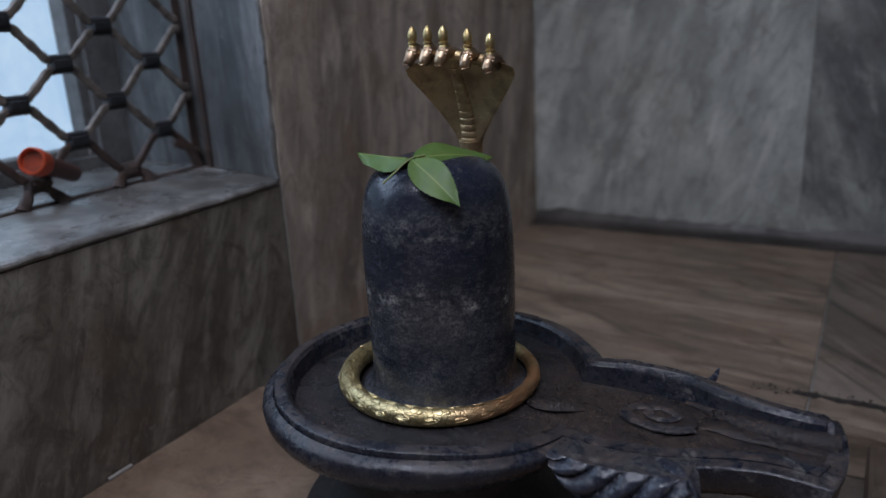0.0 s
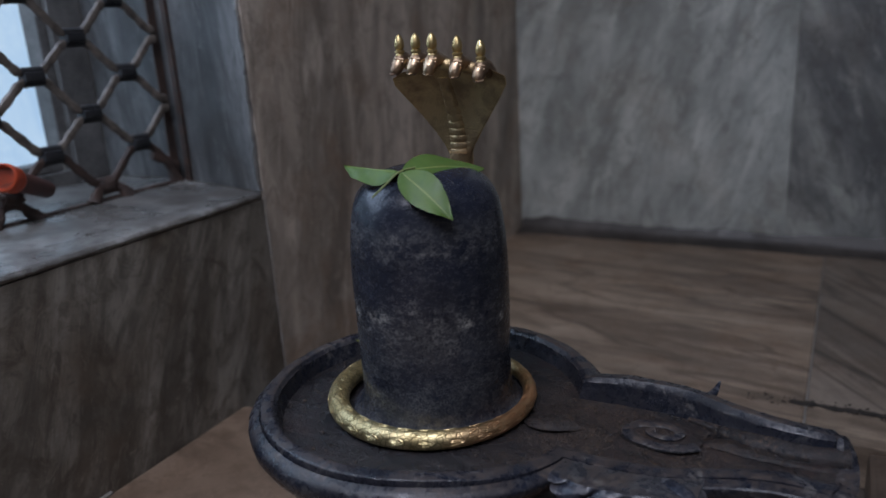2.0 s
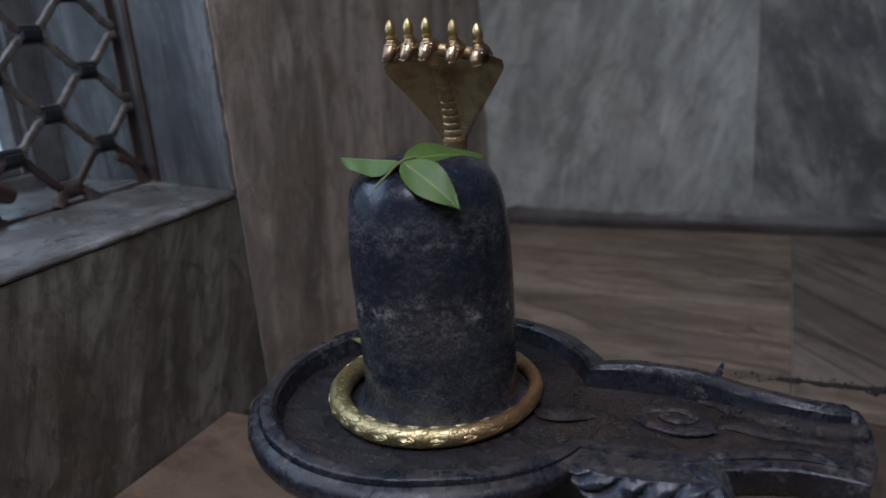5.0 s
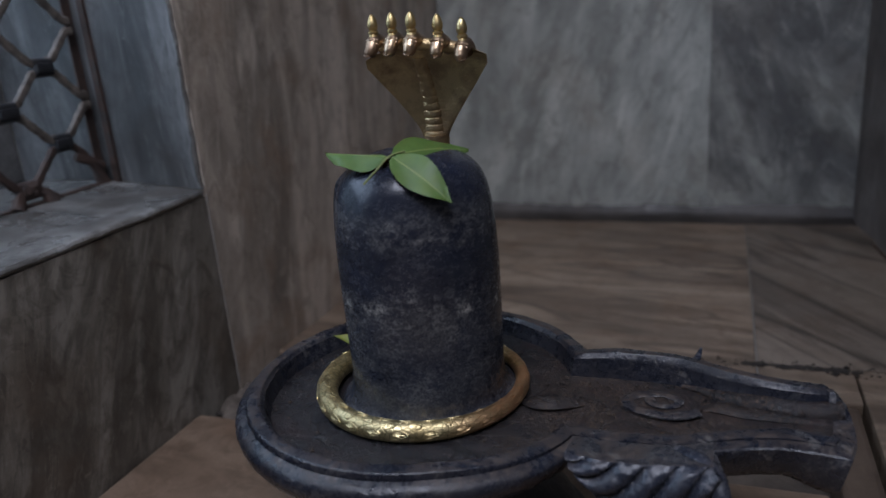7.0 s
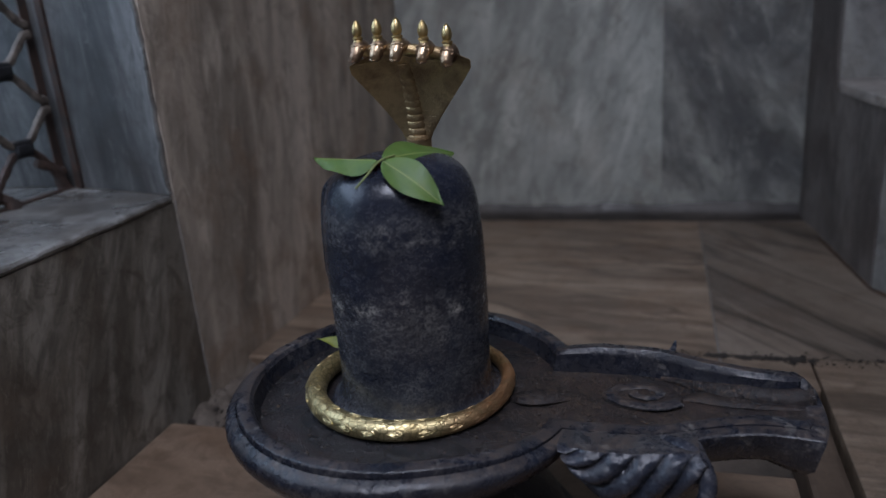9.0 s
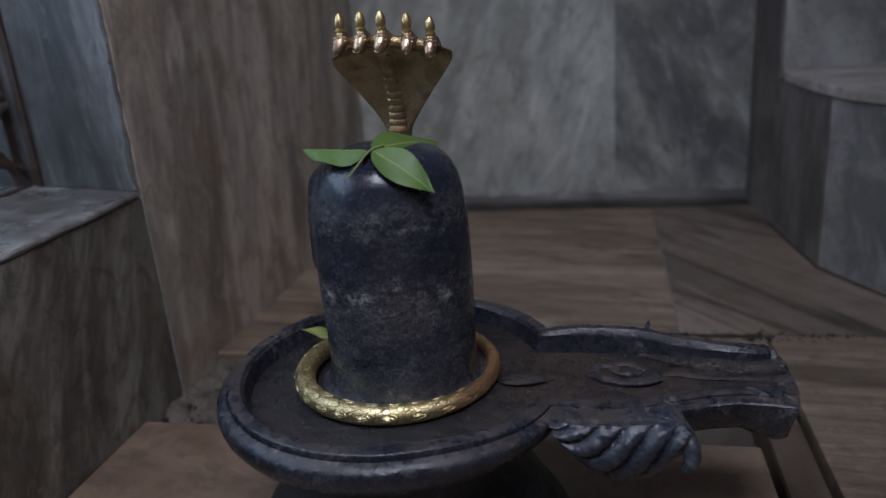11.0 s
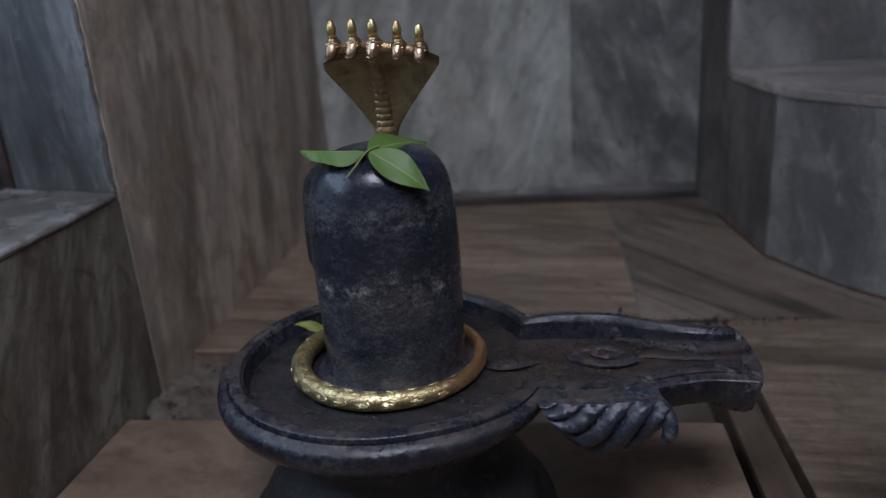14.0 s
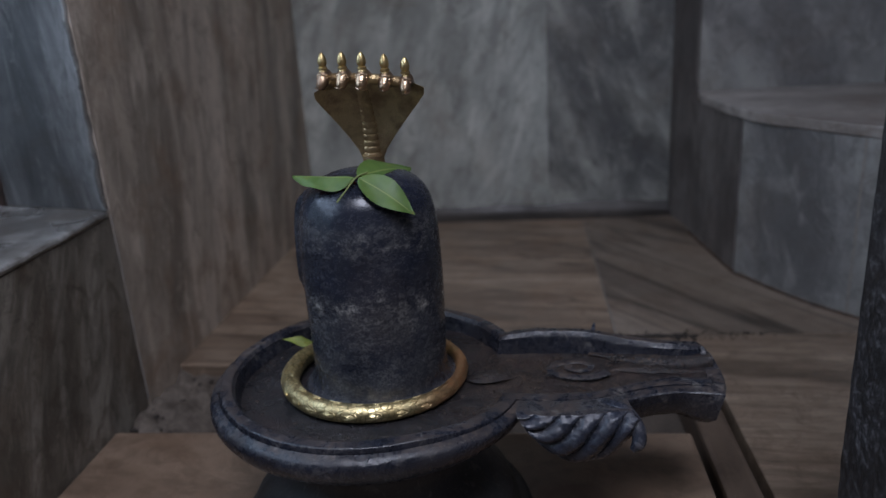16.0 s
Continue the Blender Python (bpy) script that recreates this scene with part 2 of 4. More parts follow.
M_GREY = marble("marble_grey_sill", (0.0938, 0.0880, 0.0808), (0.1754, 0.1675, 0.1558), (0.2988, 0.2905, 0.2738), (0, 14, 0), (3.0, 3.0, 1.3), 0.26, stain=0.5, turn=1.2, dirty=0.6)
M_JAMB = marble("marble_grey_jamb", (0.042, 0.042, 0.0415), (0.100, 0.100, 0.0995), (0.215, 0.215, 0.211), (0, 6, 0), (3.0, 3.0, 0.6), 0.45, stain=0.5, turn=1.2, dirty=0.4)
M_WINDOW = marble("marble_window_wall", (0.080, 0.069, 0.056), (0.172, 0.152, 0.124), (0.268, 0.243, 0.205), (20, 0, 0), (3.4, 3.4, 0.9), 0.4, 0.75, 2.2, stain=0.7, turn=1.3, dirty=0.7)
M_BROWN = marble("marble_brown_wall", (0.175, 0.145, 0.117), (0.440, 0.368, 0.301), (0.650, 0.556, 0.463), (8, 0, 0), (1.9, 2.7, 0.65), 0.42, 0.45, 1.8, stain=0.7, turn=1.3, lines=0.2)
M_BACK = marble("marble_back_wall", (0.215, 0.225, 0.210), (0.395, 0.412, 0.382), (0.560, 0.582, 0.535), (0, -21, 0), (2.8, 2.8, 0.9), 0.42, 0.45, 1.7, (0.6, 0, 0.2), stain=0.45, turn=1.6, lines=0.12)
M_BACK2 = marble("marble_back_end", (0.096, 0.099, 0.101), (0.206, 0.210, 0.200), (0.375, 0.380, 0.346), (0, 24, 0), (2.2, 2.2, 0.9), 0.42, 0.6, 1.9, (3, 1, 2), turn=1.6, lines=0.3)
M_DARKWALL = marble("marble_dark_return", (0.088, 0.079, 0.075), (0.160, 0.145, 0.136), (0.245, 0.224, 0.213), (0, 0, 0), (2.6, 2.6, 0.7), 0.42)
M_SKIRT = marble("dark_grimy_mortar", (0.024, 0.020, 0.018), (0.050, 0.043, 0.038), (0.085, 0.073, 0.065), (0, 0, 0), (1.0, 2.6, 2.6), 0.45)
M_LEDGE = marble("marble_ledge", (0.132, 0.131, 0.129), (0.225, 0.223, 0.217), (0.335, 0.332, 0.312), (0, 20, 0), (2.4, 2.4, 1.3), 0.4, 0.45)
M_LEDGETOP = marble("marble_ledge_top", (0.230, 0.205, 0.185), (0.350, 0.322, 0.296), (0.48, 0.45, 0.42), (0, 0, 0), (1.0, 2.6, 2.6), 0.42)
M_FLOOR_U = marble("marble_floor_long", (0.1475, 0.1057, 0.0752), (0.3036, 0.2230, 0.1591), (0.3824, 0.2908, 0.2125), (0, 0, 7), (0.6, 3.6, 3.6), 0.4, 0.6, 1.7, turn=0.7, lines=0.85)
M_FLOOR_V = marble("marble_floor_cross", (0.100, 0.080, 0.063), (0.228, 0.178, 0.136), (0.292, 0.232, 0.182), (0, 0, -33), (4.0, 0.30, 4.0), 0.4, 0.35, 1.25, (1, 2, 0), turn=0.3, lines=1.0, dirty=0.3)
M_FLOOR_F = marble("marble_floor_front", (0.105, 0.077, 0.055), (0.240, 0.177, 0.127), (0.335, 0.256, 0.187), (0, 0, 5), (0.7, 5.0, 5.0), 0.42, 0.7, 2.0, (0, 4, 0))
M_PLATFORM = marble("marble_platform", (0.138, 0.092, 0.062), (0.222, 0.154, 0.107), (0.290, 0.206, 0.146), (0, 0, 20), (1.4, 2.2, 2.2), 0.45, 0.35, 2.0, stain=0.6, pool=(-0.25, 0.70, 0.0))
M_STRIP = marble("marble_brown_border", (0.050, 0.034, 0.024), (0.100, 0.070, 0.050), (0.150, 0.108, 0.079), (0, 0, 3), (3.0, 0.7, 3.0), 0.42, 0.5, 2.2, stain=0.6)
M_MORTAR = simple("crumbling_mortar", (0.085, 0.066, 0.052), (0.20, 0.165, 0.135), 34, 0.8, 0.6, dist=0.003)
M_DIRT = simple("dark_packed_dirt", (0.020, 0.016, 0.013), (0.060, 0.047, 0.038), 90, 0.85, 0.9, dist=0.002)
M_SEEP = simple("rusty_brown_dirt", (0.050, 0.034, 0.025), (0.130, 0.082, 0.055), 60, 0.8, 0.6)
M_CHANNEL = simple("wet_channel_stone", (0.055, 0.045, 0.038), (0.12, 0.095, 0.075), 14, 0.55, 0.5, dist=0.003)
M_PLASTER = simple("old_plaster", (0.20, 0.19, 0.175), (0.27, 0.255, 0.235), 5, 0.75, 0.3)
M_FRAME = simple("weathered_grey_frame", (0.10, 0.096, 0.09), (0.23, 0.22, 0.21), 16, 0.6, 0.3)
M_GROUT = simple("pale_joint", (0.24, 0.215, 0.19), (0.32, 0.29, 0.26), 40, 0.8, 0.4)
M_LINGAM = black_stone("polished_black_stone", (0.0078, 0.0100, 0.0178), (0.46, 0.44, 0.40), 0.16, 0.03, relief=0.045)
M_BASIN = black_stone("worn_black_stone", (0.0080, 0.0098, 0.0160), (0.22, 0.205, 0.19), 0.19, 0.6, False, (2, 1, 0), 0.65, 0.25, dust=0.85)
M_CARVED = black_stone("rubbed_black_stone", (0.017, 0.0205, 0.031), (0.34, 0.33, 0.34), 0.19, 0.6, False, (5, 3, 1), 0.6, 1.0, dust=0.5)
M_PEDESTAL = black_stone("dull_black_stone", (0.014, 0.015, 0.018), (0.16, 0.155, 0.15), 0.42, 0.3, False, (4, 6, 1), 0.4, dust=0.6)
M_GRIT = simple("brown_dried_grit", (0.018, 0.015, 0.014), (0.085, 0.058, 0.042), 60, 0.62, 0.9, dist=0.0016)
bed = Nodes("stone_bed_with_brown_dust")
bp = bed.coords()
bs = bed.add("ShaderNodeSeparateXYZ")
bed.link(bp, bs.inputs[0])
b1, b2, b3 = bed.noise(bp, 30, 6, 0.65, 0.4), bed.noise(bp, 230, 5, 0.7), bed.noise(bp, 620, 3, 0.7)
bcol = bed.mix(bed.ramp(b1, [(0.35, 0.0), (0.7, 1.0)]), (0.0080, 0.0090, 0.0122), (0.0240, 0.0232, 0.0262))
dust = bed.mix(1.0, bed.ramp(bs.outputs["X"], [(0.0, 0.10), (0.08, 0.18), (0.17, 1.0), (0.30, 0.9), (0.40, 0.5)]), bed.ramp(b2, [(0.34, 0.0), (0.56, 1.0)]), "MULTIPLY")
dust = bed.mix(1.0, dust, bed.ramp(b1, [(0.30, 0.15), (0.52, 1.0)]), "MULTIPLY")
bcol = bed.mix(dust, bcol, (0.058, 0.041, 0.032))
b6 = bed.noise(bp, 17, 5, 0.65, 0.8)
bcol = bed.mix(bed.ramp(b6, [(0.52, 0.0), (0.68, 0.6)]), bcol, (0.034, 0.016, 0.014))
b4 = bed.noise(bp, 330, 4, 0.75)
b5 = bed.noise(bed.coords((0, 0, 24), (7, 60, 30)), 1.0, 4, 0.65, 0.6)
bcol = bed.mix(bed.ramp(b5, [(0.50, 0.0), (0.66, 0.55)]), bcol, (0.034, 0.030, 0.031))
bcol = bed.mix(bed.ramp(b5, [(0.36, 0.75), (0.48, 0.0)]), bcol, (0.007, 0.008, 0.011))
bcol = bed.mix(bed.ramp(b4, [(0.30, 0.85), (0.44, 0.0)]), bcol, (0.006, 0.006, 0.008))
bcol = bed.mix(bed.mix(1.0, bed.ramp(b4, [(0.54, 0.0), (0.63, 0.9)]), dust, "MULTIPLY"), bcol, (0.185, 0.118, 0.072))
bcol = bed.mix(bed.ramp(b3, [(0.62, 0.0), (0.72, 0.6)]), bcol, (0.17, 0.14, 0.12))
M_BED = bed.finish(bcol, bed.ramp(b6, [(0.38, 0.16), (0.62, 0.48)]), [(b1, 0.5, 0.003), (b2, 0.9, 0.002), (b4, 0.9, 0.0015), (b3, 0.5, 0.0007)])
pst = Nodes("dark_pitted_stone")
pp0 = pst.coords()
p1, p2, p3 = pst.noise(pp0, 34, 6, 0.7, 0.5), pst.noise(pp0, 130, 5, 0.75), pst.noise(pp0, 5, 3, 0.5)
pcol = pst.mix(pst.ramp(p1, [(0.40, 0.0), (0.70, 1.0)]), (0.011, 0.010, 0.010), (0.034, 0.033, 0.036))
pchip = pst.mix(1.0, pst.ramp(p2, [(0.50, 0.0), (0.66, 1.0)]), pst.ramp(p1, [(0.42, 0.05), (0.60, 1.0)]), "MULTIPLY")
pcol = pst.mix(pchip, pcol, (0.175, 0.172, 0.185))
M_POST = pst.finish(pcol, pst.ramp(p3, [(0.4, 0.42), (0.6, 0.62)]), [(p1, 0.6, 0.004), (p2, 0.9, 0.002)])
M_BRASS = brass("aged_brass", (0.74, 0.61, 0.33), (0.50, 0.38, 0.18), 0.35, 0.85)
M_CROWN = brass("golden_brass_finials", (0.64, 0.50, 0.25), (0.38, 0.26, 0.11), 0.30)
M_BRONZE = brass("dull_bronze_hood", (0.62, 0.46, 0.25), (0.30, 0.205, 0.12), 0.38, 0.0, 0.36)
M_HEADS = brass("polished_bronze_heads", (0.50, 0.36, 0.235), (0.23, 0.145, 0.10), 0.28, 0.0, 0.2)
M_IRON = simple("worn_painted_iron", (0.068, 0.055, 0.045), (0.205, 0.172, 0.145), 48, 0.5, 0.4)
M_CLIP = simple("black_iron_clip", (0.012, 0.012, 0.014), (0.03, 0.03, 0.032), 80, 0.45, 0.4)
M_RUST = simple("rusty_iron", (0.034, 0.023, 0.019), (0.085, 0.050, 0.037), 50, 0.65, 0.6)
M_ORANGE = simple("orange_plastic", (0.55, 0.07, 0.025), (0.62, 0.10, 0.035), 30, 0.4, 0.15)
M_PINK = simple("faded_red_plastic", (0.10, 0.045, 0.037), (0.18, 0.080, 0.064), 30, 0.5, 0.2)


def leaf_material(name, a, b, vein):
    n = Nodes(name)
    tc = n.add("ShaderNodeTexCoord")
    sep = n.add("ShaderNodeSeparateXYZ")
    n.link(tc.outputs["UV"], sep.inputs[0])
    plain = n.coords()
    spot = n.noise(plain, 60, 4, 0.6)
    col = n.mix(n.ramp(spot, [(0.35, 0.0), (0.7, 1.0)]), a, b)
    rib = n.ramp(sep.outputs["Y"], [(0.0, 0.0), (0.465, 0.0), (0.5, 0.9), (0.535, 0.0), (1.0, 0.0)])
    col = n.mix(rib, col, vein)
    side = n.add("ShaderNodeTexWave", Scale=3.2, Distortion=1.2, Detail=1.0)
    n.link(tc.outputs["UV"], side.inputs["Vector"])
    fine = n.noise(plain, 500, 3, 0.6)
    mat = n.finish(col, n.ramp(spot, [(0.3, 0.48), (0.7, 0.62)]), [(side.outputs["Fac"], 0.10, 0.0005), (fine, 0.12, 0.0003)])
    n.bsdf.inputs["Subsurface Weight"].default_value = 0.08
    n.bsdf.inputs["Subsurface Scale"].default_value = 0.004
    return mat


M_LEAF = leaf_material("green_leaf", (0.062, 0.120, 0.022), (0.095, 0.160, 0.032), (0.24, 0.28, 0.09))
M_OLDLEAF = leaf_material("yellowing_leaf", (0.16, 0.20, 0.03), (0.24, 0.25, 0.05), (0.3, 0.3, 0.1))
M_STEM = simple("green_stem", (0.16, 0.20, 0.06), (0.22, 0.24, 0.09), 60, 0.5)

glow = Nodes("daylit_frosted_pane")
gp = glow.coords()
gcol = glow.ramp(glow.noise(gp, 9, 6, 0.7, 0.5), [(0.3, (0.41, 0.62, 0.90)), (0.7, (0.60, 0.79, 1.0))])
gem = glow.add("ShaderNodeEmission", Strength=0.86)
glow.link(gcol, gem.inputs["Color"])
glow.link(gem.outputs[0], glow.t.nodes["Material Output"].inputs["Surface"])
M_PANE = glow.mat


# ---- mesh helpers ----
def mesh_of(bm, name, mat, smooth=False):
    bmesh.ops.recalc_face_normals(bm, faces=bm.faces)
    me = bpy.data.meshes.new(name)
    if smooth:
        for f in bm.faces:
            f.smooth = True
    bm.to_mesh(me)
    bm.free()
    if smooth:
        me.set_sharp_from_angle(angle=radians(42))
    me.materials.append(mat)
    return me


def part(name, bm, mat, parent=None, label="", smooth=False, m=None):
    ob = new(name, mesh_of(bm, name, mat, smooth))
    if parent:
        ob.parent = parent
    if m is not None:
        ob.matrix_basis = m
    if label:
        ob["label"] = label
    return ob


def thing(name, m, label, category, group="", kind=""):
    ob = new(name)
    ob.empty_display_size = 0.05
    ob.matrix_basis = m
    return tagged(ob, label, category, group, kind)


def structure(name, bm, mat, label, category, smooth=False):
    ob = part(name, bm, mat, m=ROOM, smooth=smooth)
    return tagged(ob, label, category, kind="structure")


def box(bm, x0, x1, y0, y1, z0, z1, bevel=0.0, seg=2):
    vs = bmesh.ops.create_cube(bm, size=1.0, matrix=Matrix.Translation(((x0 + x1) / 2, (y0 + y1) / 2, (z0 + z1) / 2)) @ Matrix.Diagonal((x1 - x0, y1 - y0, z1 - z0, 1)))["verts"]
    if bevel:
        es = list({e for v in vs for e in v.link_edges})
        bmesh.ops.bevel(bm, geom=es, offset=bevel, segments=seg, affect="EDGES", profile=0.6)
    return bm


def prism(poly, z0, z1, bevel=0.0):
    bm = bmesh.new()
    low = [bm.verts.new((x, y, z0)) for x, y in poly]
    top = [bm.verts.new((x, y, z1)) for x, y in poly]
    bm.faces.new(low)
    bm.faces.new(top)
    for i in range(len(poly)):
        j = (i + 1) % len(poly)
        bm.faces.new((low[i], low[j], top[j], top[i]))
    if bevel:
        bmesh.ops.recalc_face_normals(bm, faces=bm.faces)
        bmesh.ops.bevel(bm, geom=list(bm.edges), offset=bevel, segments=2, affect="EDGES", profile=0.6)
    return bm


def loft(bm, rings, close=True, cap0=False, cap1=False):
    """Joins rings of equal count into a skin."""
    rows = [[bm.verts.new(p) for p in r] for r in rings]
    n = len(rows[0])
    for a, b in zip(rows, rows[1:]):
        for i in range(n if close else n - 1):
            j = (i + 1) % n
            bm.faces.new((a[i], a[j], b[j], b[i]))
    if cap0:
        bm.faces.new(rows[0])
    if cap1:
        bm.faces.new(rows[-1])
    return rows


def lathe(profile, n=72, bump=None, centre=(0, 0)):
    bm = bmesh.new()
    rings = []
    for r, z in profile:
        ring = []
        for i in range(n):
            a = 2 * math.pi * i / n
            rr = r + (bump(a, z, r) if bump else 0)
            ring.append((centre[0] + rr * math.cos(a), centre[1] + rr * math.sin(a), z))
        rings.append(ring)
    loft(bm, rings, True, True, True)
    return bm


def tube(bm, path, radii, n=10, flat=1.0, up=Vector((0, 0, 1)), closed=False):
    path = [Vector(p) for p in path]
    if isinstance(radii, (int, float)):
        radii = [radii] * len(path)
    rings = []
    for i, p in enumerate(path):
        a = path[(i - 1) % len(path)] if closed or i else path[0]
        b = path[(i + 1) % len(path)] if closed or i < len(path) - 1 else path[-1]
        d = (b - a).normalized()
        s = d.cross(up)
        s = s.normalized() if s.length > 1e-4 else Vector((1, 0, 0))
        w = s.cross(d)
        rings.append([p + radii[i] * (math.cos(k * 2 * math.pi / n) * s + flat * math.sin(k * 2 * math.pi / n) * w) for k in range(n)])
    if closed:
        rings.append(rings[0])
        rows = [[bm.verts.new(q) for q in r] for r in rings[:-1]]
        for i in range(len(rows)):
            a, b = rows[i], rows[(i + 1) % len(rows)]
            for k in range(n):
                bm.faces.new((a[k], a[(k + 1) % n], b[(k + 1) % n], b[k]))
    else:
        loft(bm, rings, True, True, True)
    return bm


def smoothstep(a, b, x):
    t = min(1, max(0, (x - a) / (b - a)))
    return t * t * (3 - 2 * t)


def lerp_table(x, xs, ys):
    return float(np.interp(x, xs, ys))


def spline(pts, per=8):
    """Catmull-Rom through the points."""
    p = [Vector(q) for q in pts]
    p = [2 * p[0] - p[1]] + p + [2 * p[-1] - p[-2]]
    out = []
    for i in range(1, len(p) - 2):
        for k in range(per):
            t = k / per
            a, b, c, d = p[i - 1], p[i], p[i + 1], p[i + 2]
            out.append(0.5 * ((2 * b) + (c - a) * t + (2 * a - 5 * b + 4 * c - d) * t * t + (3 * b - a - 3 * c + d) * t ** 3))
    return out + [p[-2]]


# ---- the room ----
WL, WB, TOP = -0.945, 2.13, 2.2
SILL = 0.345
# ground under everything, out to the horizon beyond the door
g = bmesh.new()
box(g, -60, 60, -60, 60, -0.40, -0.30)
structure("ground", g, M_PLASTER, "pale dusty ground outside the shrine", "ground")

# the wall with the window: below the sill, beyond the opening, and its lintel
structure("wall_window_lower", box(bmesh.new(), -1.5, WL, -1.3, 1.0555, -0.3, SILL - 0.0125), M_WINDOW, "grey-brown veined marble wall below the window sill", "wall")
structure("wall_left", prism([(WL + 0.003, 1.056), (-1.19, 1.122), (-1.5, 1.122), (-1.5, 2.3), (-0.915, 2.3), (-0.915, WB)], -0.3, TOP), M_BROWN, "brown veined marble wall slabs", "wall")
structure("window_jamb", prism([(WL - 0.002, 1.0535), (-1.19, 1.1195), (-1.40, 1.1195), (-1.40, 1.1255), (-1.19, 1.1255), (WL - 0.002, 1.0595)], SILL, 1.5), M_JAMB, "grey marble lining of the window reveal", "window jamb")
structure("wall_window_lintel", box(bmesh.new(), -1.5, WL, -1.3, 1.0555, 1.5, TOP), M_PLASTER, "plain wall above the window", "wall")
structure("wall_window_near", box(bmesh.new(), -1.5, WL, -1.3, -0.15, SILL, 1.5), M_WINDOW, "marble wall beside the window", "wall")
structure("window_sill", prism([(WL + 0.001, -0.15), (WL + 0.001, 1.0535), (-1.19, 1.119), (-1.5, 1.119), (-1.5, -0.15)], SILL - 0.012, SILL, 0.005), M_GREY, "worn grey marble window sill slab", "window sill")
jb = bmesh.new()
jr = random.Random(3)
tube(jb, [(WL + 0.0028, 1.0555 + jr.uniform(-0.0012, 0.0012), 0.012 * i) for i in range(29)], [jr.uniform(0.0005, 0.0020) for i in range(29)], 6, 1.0, Vector((1, 0, 0)))
structure("trim_joint", jb, M_GROUT, "pale crumbling joint between marble slabs", "joint")

# the chipped front edge of the sill
jb = bmesh.new()
tube(jb, [(WL - 0.0012 + jr.uniform(-0.001, 0.001), -0.14 + 0.0146 * i, SILL - 0.0055 + jr.uniform(-0.0012, 0.0008)) for i in range(82)], [jr.uniform(0.0030, 0.0058) for i in range(82)], 8)
structure("trim_sill_edge", jb, M_GREY, "worn and chipped front edge of the marble sill", "sill edge", smooth=True)
# the worn pale corner of the window reveal
jb = bmesh.new()
jc = [jr.uniform(-0.002, 0.002) for i in range(60)]
tube(jb, [(WL - 0.0035 + jc[i], 1.0555 + jc[-1 - i] * 0.5, SILL + 0.002 + 0.0195 * i) for i in range(60)], [jr.uniform(0.0030, 0.0052) for i in range(60)], 9, 1.0, Vector((1, 0, 0)))
structure("trim_jamb_edge", jb, M_GREY, "pale chipped marble corner of the window reveal", "jamb edge", smooth=True)

# back wall in slabs
wb = structure("wall_back", box(bmesh.new(), -1.5, 0.9, WB + 0.015, WB + 0.2, -0.3, TOP), M_PLASTER, "veined grey marble back wall", "wall")
for u0, u1, mat in ((-0.93, -0.1970, M_BACK), (-0.1962, 0.16, M_BACK2)):
    part("marble_slab", box(bmesh.new(), u0, u1, WB, WB + 0.014, 0.0, TOP), mat, wb)
sk = bmesh.new()
rows = []
for i in range(111):
    u = -0.912 + 1.072 * i / 110
    h = 0.040 + 0.012 * noise.noise(Vector((u * 6, 1.5, 0))) + 0.006 * noise.noise(Vector((u * 31, 4.5, 0)))
    w = 0.046 + 0.018 * noise.noise(Vector((u * 5, 8.5, 0))) + 0.008 * noise.noise(Vector((u * 27, 2.5, 0)))
    rows.append([(u, WB + 0.002, h), (u, WB - 0.004, h * 0.72), (u, WB - 0.010, h * 0.4), (u, WB - w * 0.45, h * 0.16), (u, WB - w * 0.8, 0.003), (u, WB - w, -0.001), (u, WB + 0.002, -0.001)])
loft(sk, rows, True, True, True)
structure("baseboard", sk, M_SKIRT, "dark grimy mortar fillet along the foot of the back wall", "skirting", smooth=True)
structure("wall_return", prism([(0.150, WB), (0.178, 1.95), (0.9, 1.95), (0.9, WB + 0.014), (0.150, WB + 0.014)], -0.3, TOP), M_DARKWALL, "dark brown marble wall return", "wall")
structure("wall_niche", box(bmesh.new(), 0.182, 0.63, 1.938, 1.9485, 0.37, TOP), M_LEDGE, "greenish grey marble wall above the ledge", "wall")
structure("wall_right", box(bmesh.new(), 0.63, 0.8, -1.3, 1.95, -0.3, TOP), M_DARKWALL, "dark marble side wall", "wall")

# plain wall behind the camera, and a ceiling with a square roof opening
structure("wall_front", box(bmesh.new(), -1.5, 0.8, -1.45, -1.3, -0.3, TOP), M_PLASTER, "plain plastered wall", "wall")
ce = bmesh.new()
box(ce, -1.6, -0.80, -1.5, 2.4, TOP, TOP + 0.15)
box(ce, 0.30, 1.0, -1.5, 2.4, TOP, TOP + 0.15)
box(ce, -0.80, 0.30, -1.5, -0.85, TOP, TOP + 0.15)
box(ce, -0.80, 0.30, 0.15, 2.4, TOP, TOP + 0.15)
structure("ceiling", ce, M_PLASTER, "plain plastered ceiling with a roof opening", "ceiling")

# floor: base, then the slabs on it
fl = structure("floor", box(bmesh.new(), -1.5, 0.9, -1.4, 2.3, -0.3, -0.07), M_CHANNEL, "dark damp stone bed of the drain channel", "floor")
def slab(u0, u1, v0, v1, mat, z=0.0, name="floor_slab", bev=0.003):
    return part(name, box(bmesh.new(), u0, u1, v0, v1, -0.069, z, bev), mat, fl)
slab(-0.945, -0.1015, 1.18, 2.129, M_FLOOR_U)
slab(-0.0985, 0.65, 1.287, 2.129, M_FLOOR_V, -0.0005)
slab(-0.0985, 0.040, 1.18, 1.2835, M_FLOOR_F, -0.001)
slab(0.043, 0.65, -1.3, 1.2835, M_FLOOR_F, 0.0005)
